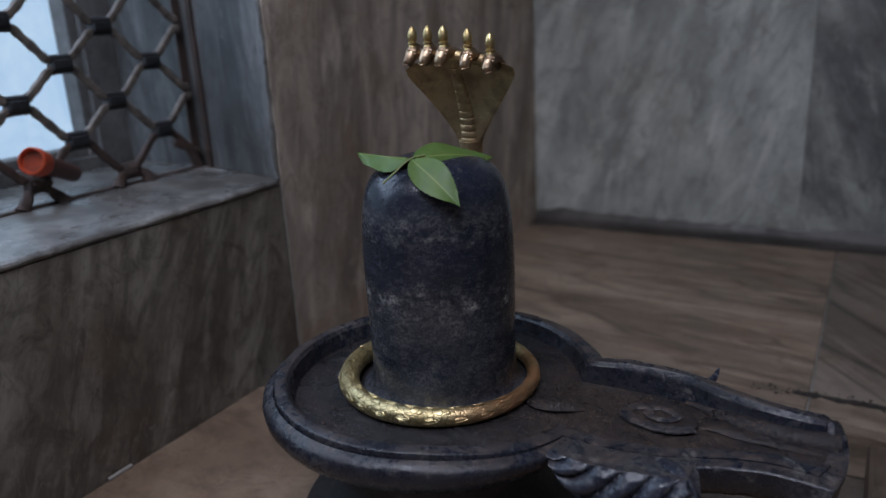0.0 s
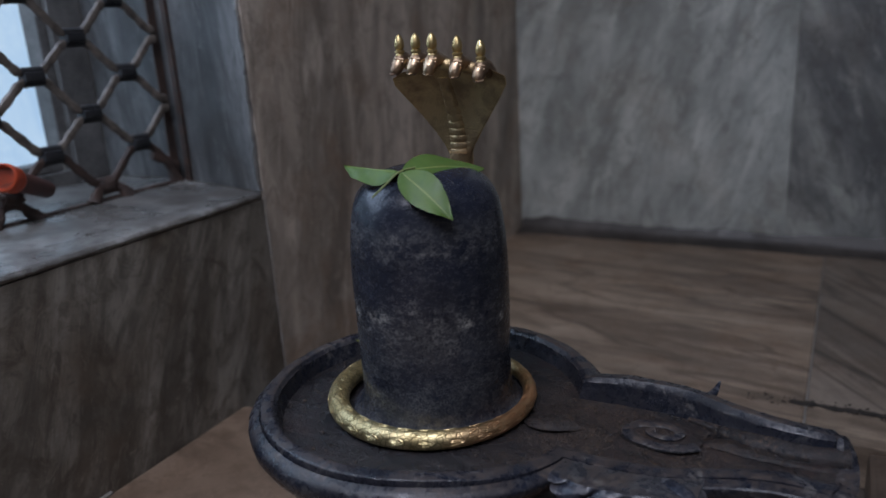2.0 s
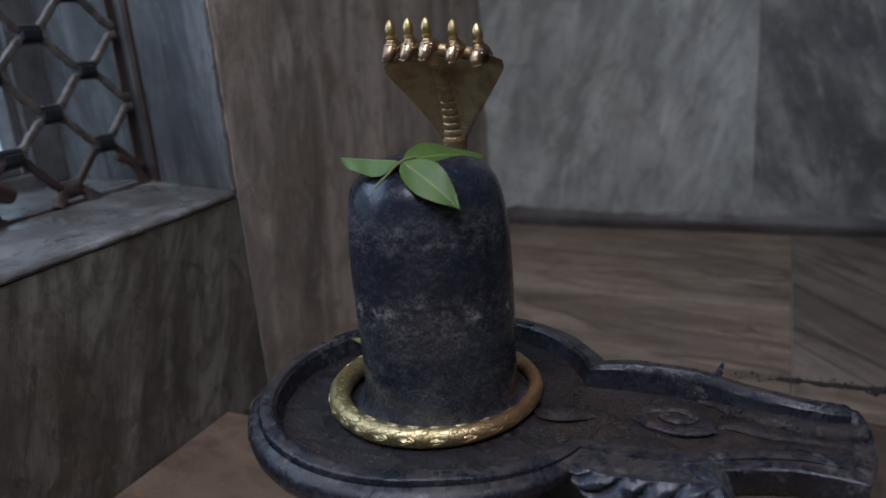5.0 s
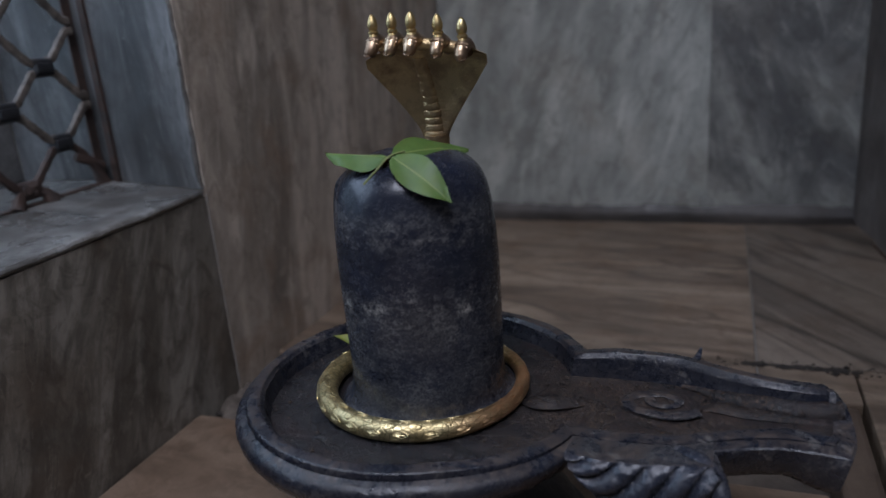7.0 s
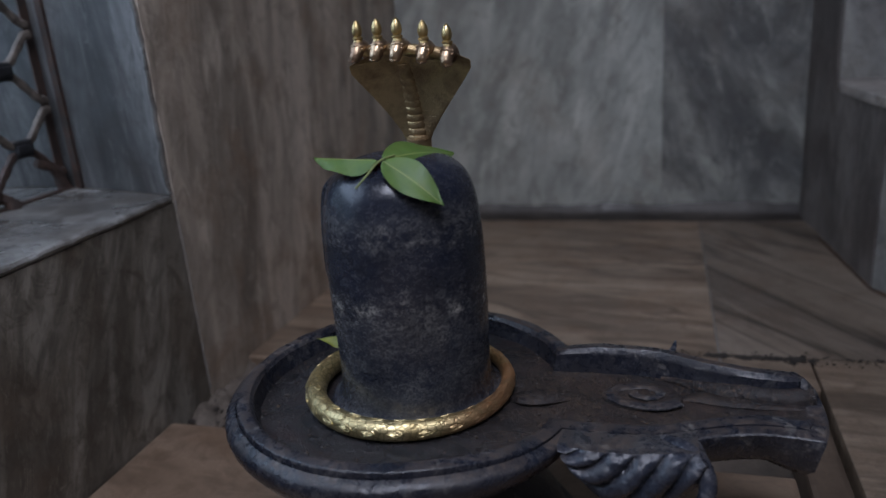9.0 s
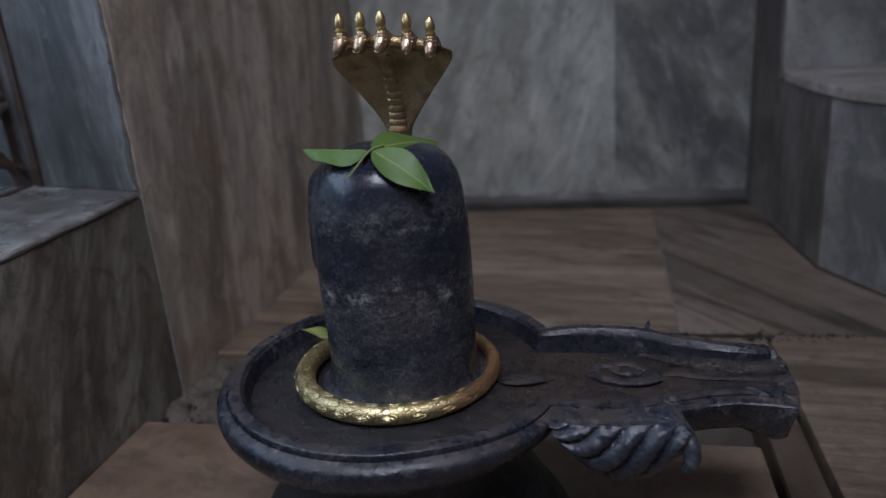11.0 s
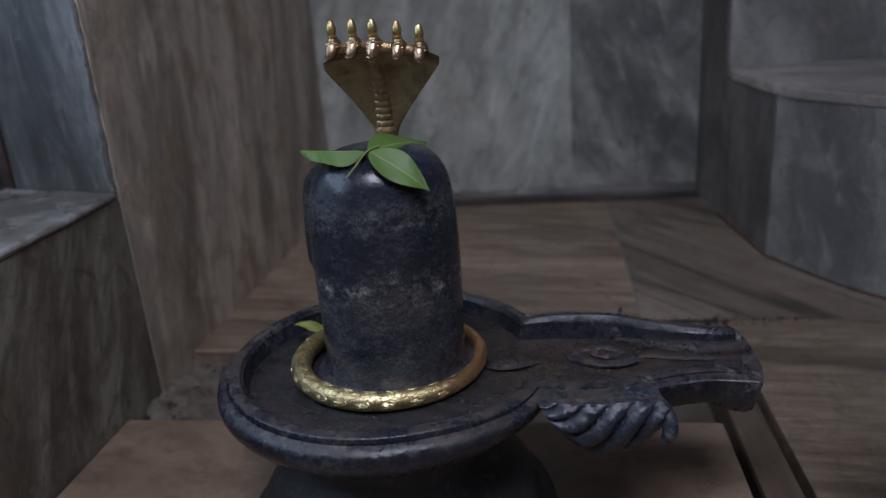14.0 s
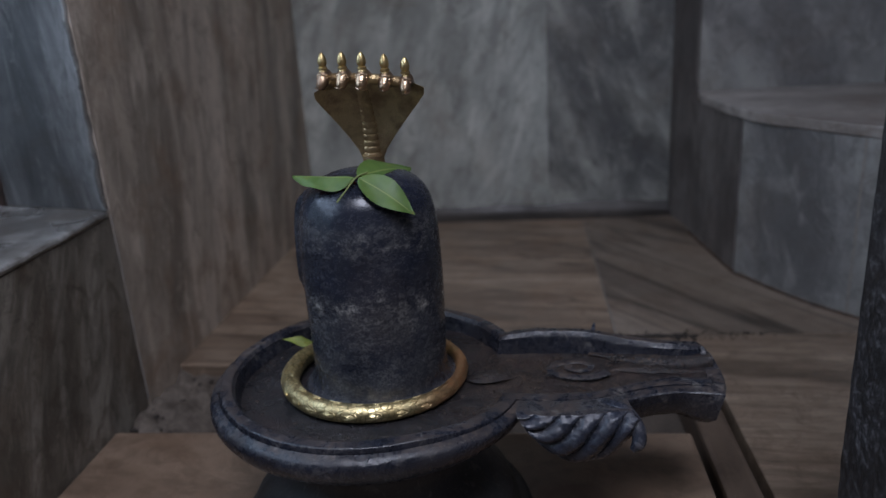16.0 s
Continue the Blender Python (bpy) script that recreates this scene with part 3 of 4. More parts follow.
slab(-0.944, -0.030, -1.3, 0.945, M_PLATFORM, 0.0, "platform_slab", 0.006)
slab(-0.016, 0.034, -1.3, 1.176, M_STRIP, -0.005, "border_strip", 0.008)
part("pale_joint", box(bmesh.new(), -0.1012, -0.0988, 1.2, 2.12, -0.05, -0.0012), M_GROUT, fl)

# ---- window: frame, pane, lattice ----
win = tagged(new("window_1"), "weathered grey window frame with a pale daylit pane", "window", kind="structure")
win.matrix_basis = ROOM
part("window_frame", box(box(bmesh.new(), -1.44, -1.40, 1.05, 1.119, SILL, 1.5, 0.002), -1.455, -1.412, 1.030, 1.0495, SILL + 0.04, 1.5, 0.003), M_FRAME, win)
part("window_rail", box(box(bmesh.new(), -1.44, -1.40, -0.15, 1.0495, SILL, SILL + 0.026, 0.002), -1.455, -1.412, -0.15, 1.0295, SILL + 0.0265, SILL + 0.045, 0.003), M_FRAME, win)
part("pane", box(bmesh.new(), -1.462, -1.456, -0.15, 1.04, SILL + 0.03, 1.5), M_PANE, win, "pale blue frosted pane")

grille = thing("window_grille", ROOM, "worn brown iron lattice grille with black riveted clips", "window grille")
GU, DV, DZ = -1.19, 0.0865, 0.061
V0 = 1.030
part("side_bar", box(prism([(GU + 0.014, 1.1095), (GU + 0.014, 1.1155), (GU + 0.030, 1.1112), (GU + 0.030, 1.1052)], SILL, 1.5), GU - 0.013, GU - 0.009, 1.100, 1.118, SILL, 1.5, 0.001), M_RUST, grille, "rusty iron angle side bar")
rod = random.Random(4)
def sag(k):
    """The lattice has lifted a little towards its middle."""
    return 0.0060 * max(0, min(k, 5) - 0.9)
def drift(j):
    return 0.0024 * (j + 1) if j > -1 else 0.0
for k in range(-1, 13):
    for j in range(-1, 17):
        if (k + j) % 2:
            continue
        y, z = V0 - k * DV - drift(j), 0.4295 + j * DZ + sag(k)
        if z < SILL + 0.01 or z > 1.48:
            continue
        # bars rise towards the side bar and away from it
        for s in (-1, 1):
            k2 = k + s
            if k2 < -1 or k2 > 12:
                continue
            y2, z2 = V0 - k2 * DV - drift(j + 1), 0.4295 + (j + 1) * DZ + sag(k2)
            dy = y2 - y
            pts = spline([(GU, y + 0.10 * dy, z + 0.0075), (GU, y + 0.25 * dy, z + 0.010), (GU, y + 0.40 * dy, z + 0.36 * (z2 - z)), (GU, y + 0.60 * dy, z + 0.64 * (z2 - z)), (GU, y + 0.75 * dy, z2 - 0.010), (GU, y + 0.9 * dy, z2 - 0.0075)], 3)
            b = bmesh.new()
            tube(b, pts, [0.0074 + 0.0009 * math.sin(q * 1.7 + k) for q in range(len(pts))], 8, 0.8, Vector((1, 0, 0)))
            part("lattice_bar", b, M_RUST if j <= -1 or rod.random() < 0.10 else M_IRON, grille, smooth=True)
        if k >= 0:
            b = bmesh.new()
            box(b, GU - 0.011, GU + 0.011, y - 0.0165, y + 0.0165, z - 0.0075, z + 0.0075, 0.003)
            for dz in (-0.0085, 0.0085):
                tube(b, [(GU, y - 0.0175, z + dz), (GU, y + 0.0175, z + dz)], 0.0068, 10, 1.0, Vector((1, 0, 0)))
            part("lattice_clip", b, M_RUST if j == -1 else M_CLIP, grille, smooth=True)
# splayed, rust-caked feet of the lowest clips on the sill
def rust_leg(pts, r0, r1):
    b = bmesh.new()
    tube(b, spline(pts, 5), [r0 + (r1 - r0) * (i / (5 * (len(pts) - 1))) ** 1.6 for i in range(5 * (len(pts) - 1) + 1)], 10, 0.9, Vector((1, 0, 0)))
    for v in b.verts:
        v.co += Vector((noise.noise(v.co * 130), noise.noise(v.co * 140 + Vector((5, 0, 0))), 0.4 * noise.noise(v.co * 120))) * 0.0035
    part("foot", b, M_RUST, grille, smooth=True)
for k in (1, 3, 5, 7, 9):
    y = V0 - k * DV
    for s in (-1, 1):
        rust_leg([(GU, y + s * 0.008, 0.366 + sag(k)), (GU + 0.006, y + s * 0.024, 0.360), (GU + 0.010, y + s * 0.036, SILL - 0.001)], 0.0065, 0.0135)
    b = bmesh.new()
    bmesh.ops.create_icosphere(b, subdivisions=3, radius=0.014, matrix=Matrix.Translation((GU + 0.001, y + 0.003, 0.371 + sag(k))) @ Matrix.Diagonal((1.0, 1.5, 0.9, 1)))
    for v in b.verts:
        v.co += Vector((noise.noise(v.co * 110), noise.noise(v.co * 115 + Vector((3, 0, 0))), noise.noise(v.co * 120))) * 0.006
    part("rust_lump", b, M_RUST, grille, "flaking rust lump", smooth=True)
rust_leg([(GU, 1.05, 0.402), (GU, 1.085, 0.382), (GU - 0.002, 1.102, SILL - 0.001)], 0.0075, 0.0125)
part("bottom_bar", box(bmesh.new(), GU - 0.004, GU + 0.010, -0.1, 1.108, SILL + 0.0005, SILL + 0.004, 0.001), M_RUST, grille, "rust-stained bottom bar")

tub = thing("plastic_tube", ROOM @ look((-1.145, 0.745, 0.424), (-1.25, 0.92, 0.352)), "faded plastic tube with an orange end cap, stuck in the grille", "plastic tube")
b = bmesh.new()
tube(b, [(0, 0, -0.004), (0, 0, -0.06), (0, 0, -0.125)], [0.0155, 0.0155, 0.014], 20, 1.0, Vector((0, 1, 0)))
part("tube_body", b, M_PINK, tub, smooth=False)
b = bmesh.new()
loft(b, [[(r * math.cos(a * math.pi / 12), r * math.sin(a * math.pi / 12), z) for a in range(24)] for r, z in ((0.0175, -0.03), (0.0205, -0.022), (0.0215, -0.002), (0.0205, 0.004), (0.0185, 0.0055), (0.0170, 0.002), (0.0165, -0.004))], True, True, True)
part("end_cap", b, M_ORANGE, tub, "glossy orange cap with a raised rim")

# ---- ledge ----
LEDGE = [(0.1785, 1.937), (0.213, 1.618), (0.292, 1.468), (0.362, 1.372), (0.47, 1.27), (0.629, 1.18), (0.629, 1.937)]
led = thing("marble_ledge", ROOM, "grey marble ledge with a rounded pale top slab", "ledge")
part("body", prism([(0.60 + (u - 0.60) * 0.985 if u < 0.6 else u, v) for u, v in LEDGE], 0.0, 0.350), M_DARKWALL, led)
def panel(run, mat, gap=0.0012):
    """A facing slab along a run of the ledge's front, joints at its two ends."""
    run = [Vector(p) for p in run]
    run[0] = run[0] + (run[1] - run[0]).normalized() * gap
    run[-1] = run[-1] + (run[-2] - run[-1]).normalized() * gap
    outer = []
    for i, p in enumerate(run):
        d = (run[min(i + 1, len(run) - 1)] - run[max(i - 1, 0)]).normalized()
        outer.append(p + Vector((-d.y, d.x)) * -0.010)
    part("marble_slab", prism([tuple(p) for p in run + outer[::-1]], 0.0, 0.352), mat, led)
bow = [tuple(q[:2]) for q in spline([(u, v, 0) for u, v in LEDGE[1:6]], 6)]
panel(LEDGE[:2], M_DARKWALL)
panel(bow[:13], M_LEDGE)
panel(bow[12:], M_LEDGE)
b = bmesh.new()
jp = Vector(bow[12])
jd = (Vector(bow[13]) - Vector(bow[11])).normalized()
jn = Vector((jd.y, -jd.x)) * 0.0092
tube(b, [(jp.x + jn.x, jp.y + jn.y, 0.002 + 0.0145 * i) for i in range(25)], [jr.uniform(0.0012, 0.0030) for i in range(25)], 6, 1.0, Vector((1, 0, 0)))
part("pale_joint", b, M_GROUT, led, "pale mortar joint between facing slabs")
b = bmesh.new()
foot = [Vector(LEDGE[0])] + [Vector(p) for p in bow]
tube(b, [(p.x - 0.009, p.y - 0.007, 0.0008) for p in foot], [0.0045 + 0.003 * noise.noise(Vector((p.x * 40, p.y * 40, 0))) for p in foot], 8, 0.7)
part("dirt_seam", b, M_SEEP, led, "rusty brown dirt along the foot", smooth=True)
def grow(poly, o):
    c = Vector((0.6, 1.9))
    return [tuple(Vector(p) + (Vector(p) - c).normalized() * o) if p[0] < 0.62 and p[1] < 1.93 else ((p[0] - 0.0, p[1]) if p[0] > 0.6 else (p[0] - o * 0.0, p[1])) for p in poly]
rnd = [tuple(q[:2]) for q in spline([(u, v, 0) for u, v in LEDGE[:6]], 5)] + [LEDGE[6]]
part("top_slab", prism(grow(rnd, 0.012), 0.353, 0.375, 0.004), M_LEDGETOP, led, "pale rounded marble top slab")

# ---- dark post ----
def stone_post(u0, u1, v0, v1, z0, z1, n=7, nz=120):
    """A square shaft with rough, pitted faces that spreads a little towards its foot."""
    b = bmesh.new()
    cu, cv, hu, hv = (u0 + u1) / 2, (v0 + v1) / 2, (u1 - u0) / 2, (v1 - v0) / 2
    edge = [(-1 + 2 * i / n, -1) for i in range(n)] + [(1, -1 + 2 * i / n) for i in range(n)] + [(1 - 2 * i / n, 1) for i in range(n)] + [(-1, 1 - 2 * i / n) for i in range(n)]
    rings = []
    for j in range(nz + 1):
        z = z0 + (z1 - z0) * (j / nz) ** 1.3
        ring = []
        for x, y in edge:
            k = 1 - 0.035 * (abs(x) * abs(y)) ** 6
            p = Vector((cu + x * hu * k, cv + y * hv * k, z))
            rough = 1 - 0.6 * smoothstep(0.16, 0.30, z)
            d = (noise.noise(p * 26) * 0.0008 + noise.noise(p * 75) * 0.0010 + noise.noise(p * 190) * 0.0014) * rough
            ring.append(p + Vector((x, y, 0)).normalized() * d)
        rings.append(ring)
    loft(b, rings, True, True, True)
    return b
post = part("stone_post", stone_post(0.044, 0.164, 0.514, 0.634, 0.0005, 1.5), M_POST, m=ROOM, smooth=True)
tagged(post, "rough dark speckled stone post standing on the floor", "post")

# ---- basin with spout ----
yoni = thing("stone_basin", BASIN, "worn black stone basin with a carved spout on a round pedestal", "stone basin")
RIM, AX, OY, FLOOR = 0.1950, 0.016, 0.003, 0.204
HU = (0.10, 0.15, 0.20, 0.25, 0.28, 0.31, 0.34, 0.37, 0.40, 0.43)
HV = (0.046, 0.047, 0.050, 0.048, 0.039, 0.024, 0.016, 0.013, 0.021, 0.026)
def half(u):
    """Half width of the spout's channel, eased."""
    return sum(lerp_table(u + d, HU, HV) for d in (-0.016, -0.008, 0, 0.008, 0.016)) / 5
RAIL = 0.037
TIP = 0.403

def outline(d, z, narc=150, nside=46, ntip=13):
    r = RIM - d
    def join(sign):
        lo, hi = 0.02, 1.3
        for _ in range(40):
            mid = (lo + hi) / 2
            side = sign * AX + max(half(r * math.cos(mid)) + RAIL - d, 0.004)
            if r * math.sin(mid) + sign * OY < side:
                lo = mid
            else:
                hi = mid
        return lo
    tb, tf = join(1), join(-1)
    pts = []
    ue = TIP - min(d, 0.012)
    def under(u, zz):
        return zz - (0.012 * smoothstep(0.255, 0.300, u) + 0.010 * smoothstep(0.350, 0.385, u)) * smoothstep(0.200, 0.186, zz) if zz < 0.2 else zz
    def raised(u, zz, front):
        """The far rail stands tall, the near one is worn almost flat."""
        if zz <= FLOOR:
            return under(u, zz)
        k = 0.21 if front else lerp_table(u, (0.14, 0.20, 0.28, 0.36, 0.392, 0.41), (1.02, 1.24, 1.22, 1.13, 0.93, 0.64))
        return FLOOR + (zz - FLOOR) * k
    for i in range(narc):
        a = tb + (2 * math.pi - tb - tf) * i / (narc - 1)
        k = 1 - 0.74 * smoothstep(2 * math.pi - 1.25, 2 * math.pi - tf, a) if z > FLOOR else 1
        pts.append((r * math.cos(a), OY + r * math.sin(a), FLOOR + (z - FLOOR) * k))
    u0 = r * math.cos(tf)
    for i in range(1, nside):
        u = u0 + (ue - u0) * i / (nside - 1)
        pts.append((u, AX - max(half(u) + RAIL - d, 0.004), raised(u, z, True)))
    w, h = max(half(ue) + RAIL - d, 0.004), half(ue)
    for i in range(1, ntip):
        v = -w + 2 * w * i / ntip
        open_z = min(z, FLOOR) if abs(v) < h + 0.003 else z
        pts.append((ue + 0.010 * (1 - (v / max(w, 1e-4)) ** 2) * (1 if d < 0.02 else 0.3), AX + v, raised(ue, open_z, v < 0)))
    u0 = r * math.cos(tb)
    for i in range(nside - 1, 0, -1):
        u = u0 + (ue - u0) * i / (nside - 1)
        pts.append((u, AX + max(half(u) + RAIL - d, 0.004), raised(u, z, False)))
    return pts

PROFILE = [(0.074, 0.172), (0.05, 0.1735), (0.028, 0.177), (0.014, 0.182), (0.006, 0.189), (0.0015, 0.197), (0.0, 0.2045), (0.0008, 0.210), (0.003, 0.2135), (0.007, 0.2165), (0.0122, 0.2186), (0.0128, 0.2155), (0.0134, 0.2155),
           (0.0136, 0.2235), (0.0142, 0.2246), (0.0156, 0.2252), (0.0230, 0.2258), (0.0262, 0.2260), (0.0275, 0.2252), (0.0284, 0.2225), (0.0302, 0.2212), (0.0306, 0.2185), (0.0320, 0.2130), (0.0340, 0.2080), (0.0355, FLOOR - 0.002)]
b = bmesh.new()
rows = loft(b, [outline(d, z) for d, z in PROFILE], True, True, False)
for v in b.verts:
    k = noise.noise(v.co * 30) * 0.0008 + noise.noise(v.co * 110) * 0.0006
    v.co += Vector((v.co.x, v.co.y, 0)).normalized() * k + Vector((0, 0, k * 0.8))
basin = part("basin_rim", b, M_BASIN, yoni, smooth=True)

# the dusty bed: a fine sheet cut to the inner edge
b = bmesh.new()
inner = outline(0.0347, FLOOR)
loop = [b.verts.new(p) for p in inner]
es = [b.edges.new((loop[i], loop[(i + 1) % len(loop)])) for i in range(len(loop))]
bmesh.ops.triangle_fill(b, edges=es, use_beauty=True)
bmesh.ops.subdivide_edges(b, edges=[e for e in b.edges if e.calc_length() > 0.02], cuts=5, use_grid_fill=True)
bmesh.ops.triangulate(b, faces=b.faces)
for v in b.verts:
    v.co.z = FLOOR + noise.noise(v.co * 45) * 0.0008 + noise.noise(v.co * 160) * 0.0005
part("basin_bed", b, M_BED, yoni, "basin bed under dried brown grit")

# pedestal
PED = [(0.188, 0.0), (0.190, 0.012), (0.184, 0.022), (0.172, 0.028), (0.168, 0.040), (0.164, 0.055), (0.150, 0.072), (0.128, 0.090), (0.112, 0.108), (0.108, 0.125), (0.112, 0.145), (0.122, 0.160), (0.130, 0.177)]
fine = [tuple(q[:2]) for q in spline([(r, z, 0) for r, z in PED], 3)]
part("pedestal", lathe(fine, 80), M_PEDESTAL, yoni, "round moulded black stone pedestal", smooth=True)

# leaf-shaped brackets on both flanks of the spout
def bracket(sign):
    na, nb = 96, 30
    drop = 0.0 if sign < 0 else 0.022
    b = bmesh.new()
    grid = []
    for i in range(na + 1):
        a = i / na
        depth = 0.062 * (max(0.0, math.sin(math.pi * min(1, a * 0.93 + 0.045)))) ** 0.55
        row = []
        for j in range(nb + 1):
            t = j / nb
            u = 0.172 + 0.122 * a + 0.012 * t
            flute = abs(math.sin(math.pi * (a * 5.0 + t * (3.1 - 1.7 * a) + 0.1)))
            out = (0.033 if sign < 0 else 0.019) + 0.008 * math.sin(math.pi * min(1.0, a * 0.9 + 0.1)) + (0.012 if sign < 0 else 0.024) * math.sin(math.pi * min(1.0, t * 0.72)) - 0.016 * t ** 3
            out += 0.0095 * (flute ** 0.6 - 0.5) * smoothstep(0.0, 0.09, t) * (1 - 0.6 * smoothstep(0.85, 1.0, t))
            base = (max(half(u), 0.0465) if sign < 0 else half(u)) + RAIL - 0.010
            row.append((u, AX + sign * (base + out), 0.2150 - drop - depth * t + 0.003 * math.sin(math.pi * t)))
        grid.append(row)
    g = [[b.verts.new(p) for p in r] for r in grid]
    back = [[b.verts.new((r[0][0], AX + sign * (half(r[0][0]) + RAIL - 0.012), z)) for z in (0.2085 - drop, r[-1][2] + 0.002)] for r in grid]
    for i in range(na):
        for j in range(nb):
            b.faces.new((g[i][j], g[i + 1][j], g[i + 1][j + 1], g[i][j + 1]))
        b.faces.new((g[i][0], g[i + 1][0], back[i + 1][0], back[i][0])).material_index = 1
        b.faces.new((g[i][nb], g[i + 1][nb], back[i + 1][1], back[i][1]))
        b.faces.new((back[i][0], back[i + 1][0], back[i + 1][1], back[i][1]))
    for i in (0, na):
        b.faces.new([*g[i], back[i][1], back[i][0]])
    for v in b.verts:
        v.co += Vector((0, sign, 0)) * (noise.noise(v.co * 90) * 0.0013 + noise.noise(v.co * 260) * 0.0008)
    leafy = part("leaf_bracket", b, M_CARVED, yoni, "leaf-shaped carved bracket", smooth=True)
    leafy.data.materials.append(M_BASIN)
    b = bmesh.new()
    s = sign
    def q(u, out, z):
        return (u, AX + s * (max(half(u), 0.043) + RAIL + out), z)
    if s < 0:
        path = spline([q(0.266, -0.004, 0.202), q(0.280, 0.008, 0.207), q(0.292, 0.022, 0.2055), q(0.300, 0.032, 0.196), q(0.3005, 0.038, 0.184), q(0.294, 0.040, 0.175)], 6)
        n = len(path)
        tube(b, path, [0.0095 - 0.0022 * (i / (n - 1)) - 0.004 * max(0, i / (n - 1) - 0.85) * 6 for i in range(n)], 14)
    else:
        # broken off short, to a thorn
        path = spline([(0.256, 0.092, 0.194), (0.266, 0.122, 0.194), (0.274, 0.144, 0.197), (0.278, 0.156, 0.205)], 6)
        n = len(path)
        tube(b, path, [0.0105 - 0.0092 * (i / (n - 1)) for i in range(n)], 12, 0.8)
    part("scroll", b, M_CARVED, leafy, "curled scroll tip", smooth=True)
bracket(-1)
bracket(1)

# spiral relief in the spout, and a small bud by the ring
b = bmesh.new()
loft(b, [[(0.243 + r * 0.040 * math.cos(a * math.pi / 20), 0.018 + r * 0.026 * math.sin(a * math.pi / 20), z) for a in range(40)] for r, z in ((1.0, FLOOR - 0.001), (0.98, FLOOR + 0.003), (0.88, FLOOR + 0.0048), (0.6, FLOOR + 0.0042), (0.2, FLOOR + 0.005))], True, True, True)
boss = part("oval_boss", b, M_BED, yoni, "oval boss with a spiral", smooth=True)
b = bmesh.new()
sp = []
for i in range(90):
    a = i / 89 * 3.1 * math.pi + 0.4
    r = 1.0 - 0.86 * (i / 89)
    sp.append((0.243 + 0.039 * r * math.cos(-a), 0.018 + 0.025 * r * math.sin(-a), FLOOR + 0.0038 + 0.003 * (i / 89)))
tube(b, sp, [0.0068 - 0.0026 * i / 89 for i in range(90)], 9, 0.32)
for v in b.verts:
    v.co += Vector((noise.noise(v.co * 90), noise.noise(v.co * 95), noise.noise(v.co * 120) * 0.8)) * 0.0016
part("spiral", b, M_BASIN, boss, "raised spiral in black stone", smooth=True)
b = bmesh.new()
pp = spline([(0.278, 0.026, FLOOR - 0.001), (0.305, 0.024, FLOOR + 0.001), (0.345, 0.020, FLOOR + 0.001), (0.396, 0.020, FLOOR - 0.001)], 10)
tube(b, pp, [0.006 + 0.006 * math.sin(math.pi * i / (len(pp) - 1)) for i in range(len(pp))], 14, 0.30)
for v in b.verts:
    v.co.z += noise.noise(v.co * 70) * 0.0018
part("tendril", b, M_BED, yoni, smooth=True)
# a raised band along the foot of the tall rail
b = bmesh.new()
us = [0.262 + 0.142 * i / 28 for i in range(29)]
tube(b, [(u, AX + half(u) + 0.001, FLOOR + 0.001) for u in us], [0.003 + 0.0085 * smoothstep(0.262, 0.335, u) for u in us], 14, 0.95)
for v in b.verts:
    v.co.z += noise.noise(v.co * 60) * 0.0012
part("rail_band", b, M_BED, yoni, smooth=True)
b = bmesh.new()
pp = spline([(0.112, 0.000, FLOOR + 0.001), (0.13, -0.003, FLOOR + 0.004), (0.15, 0.000, FLOOR + 0.004), (0.172, 0.008, FLOOR + 0.001)], 6)
tube(b, pp, [0.004 + 0.012 * math.sin(math.pi * i / (len(pp) - 1)) ** 0.8 * (1 - 0.35 * i / (len(pp) - 1)) for i in range(len(pp))], 12, 0.45)
part("bud", b, M_BED, yoni, "small leaf-shaped bud in relief", smooth=True)

# ---- the upright stone ----
LIN = [(0.0935, 0.2065), (0.0905, 0.2105), (0.0850, 0.2140), (0.0815, 0.220), (0.0798, 0.230), (0.0793, 0.250), (0.0797, 0.280), (0.0806, 0.310), (0.0808, 0.340), (0.0802, 0.370), (0.0790, 0.395), (0.0768, 0.415), (0.0728, 0.432), (0.065, 0.446), (0.052, 0.4565), (0.036, 0.4625), (0.018, 0.4650), (0.001, 0.4655)]
def worn(a, z, r):
    k = noise.noise(Vector((math.cos(a) * 1.6, math.sin(a) * 1.6, z * 14))) * 0.0009 * min(1, r / 0.05)
    # a carved ridge down the rear flank
    da = abs((a - radians(181) + math.pi) % (2 * math.pi) - math.pi)
    k += 0.0070 * math.exp(-(da / 0.20) ** 4) * smoothstep(0.325, 0.345, z) * (1 - smoothstep(0.432, 0.452, z))
    return k
lin = [tuple(q[:2]) for q in spline([(r, z, 0) for r, z in LIN], 4)]
lingam = part("lingam_stone", lathe([(0.0945, 0.2035)] + [(max(r, 0.0008), z) for r, z in lin], 128, worn), M_LINGAM, m=BASIN @ Matrix.Translation((0.010, 0.003, 0)), smooth=True)
tagged(lingam, "polished black upright stone with a rounded top, standing in the basin", "lingam stone")

# ---- brass snake: ring, neck, hood with five heads, all one casting ----
b = bmesh.new()
NR, RR, RX, RY = 132, 0.1040, 0.002, 0.008
def ring_r(a):
    """Thick at the near-left, thin towards the tail."""
    k = 0.5 + 0.5 * math.cos(a - radians(205))
    return 0.0074 + 0.0040 * k ** 0.8
path, rad = [], []
for i in range(NR):
    a = 2 * math.pi * i / NR
    r = ring_r(a)
    path.append((RX + RR * math.cos(a), RY + RR * math.sin(a), FLOOR + 0.0008 + r))
    rad.append(r)
tube(b, path, rad, 14, 1.0, Vector((0, 0, 1)), True)
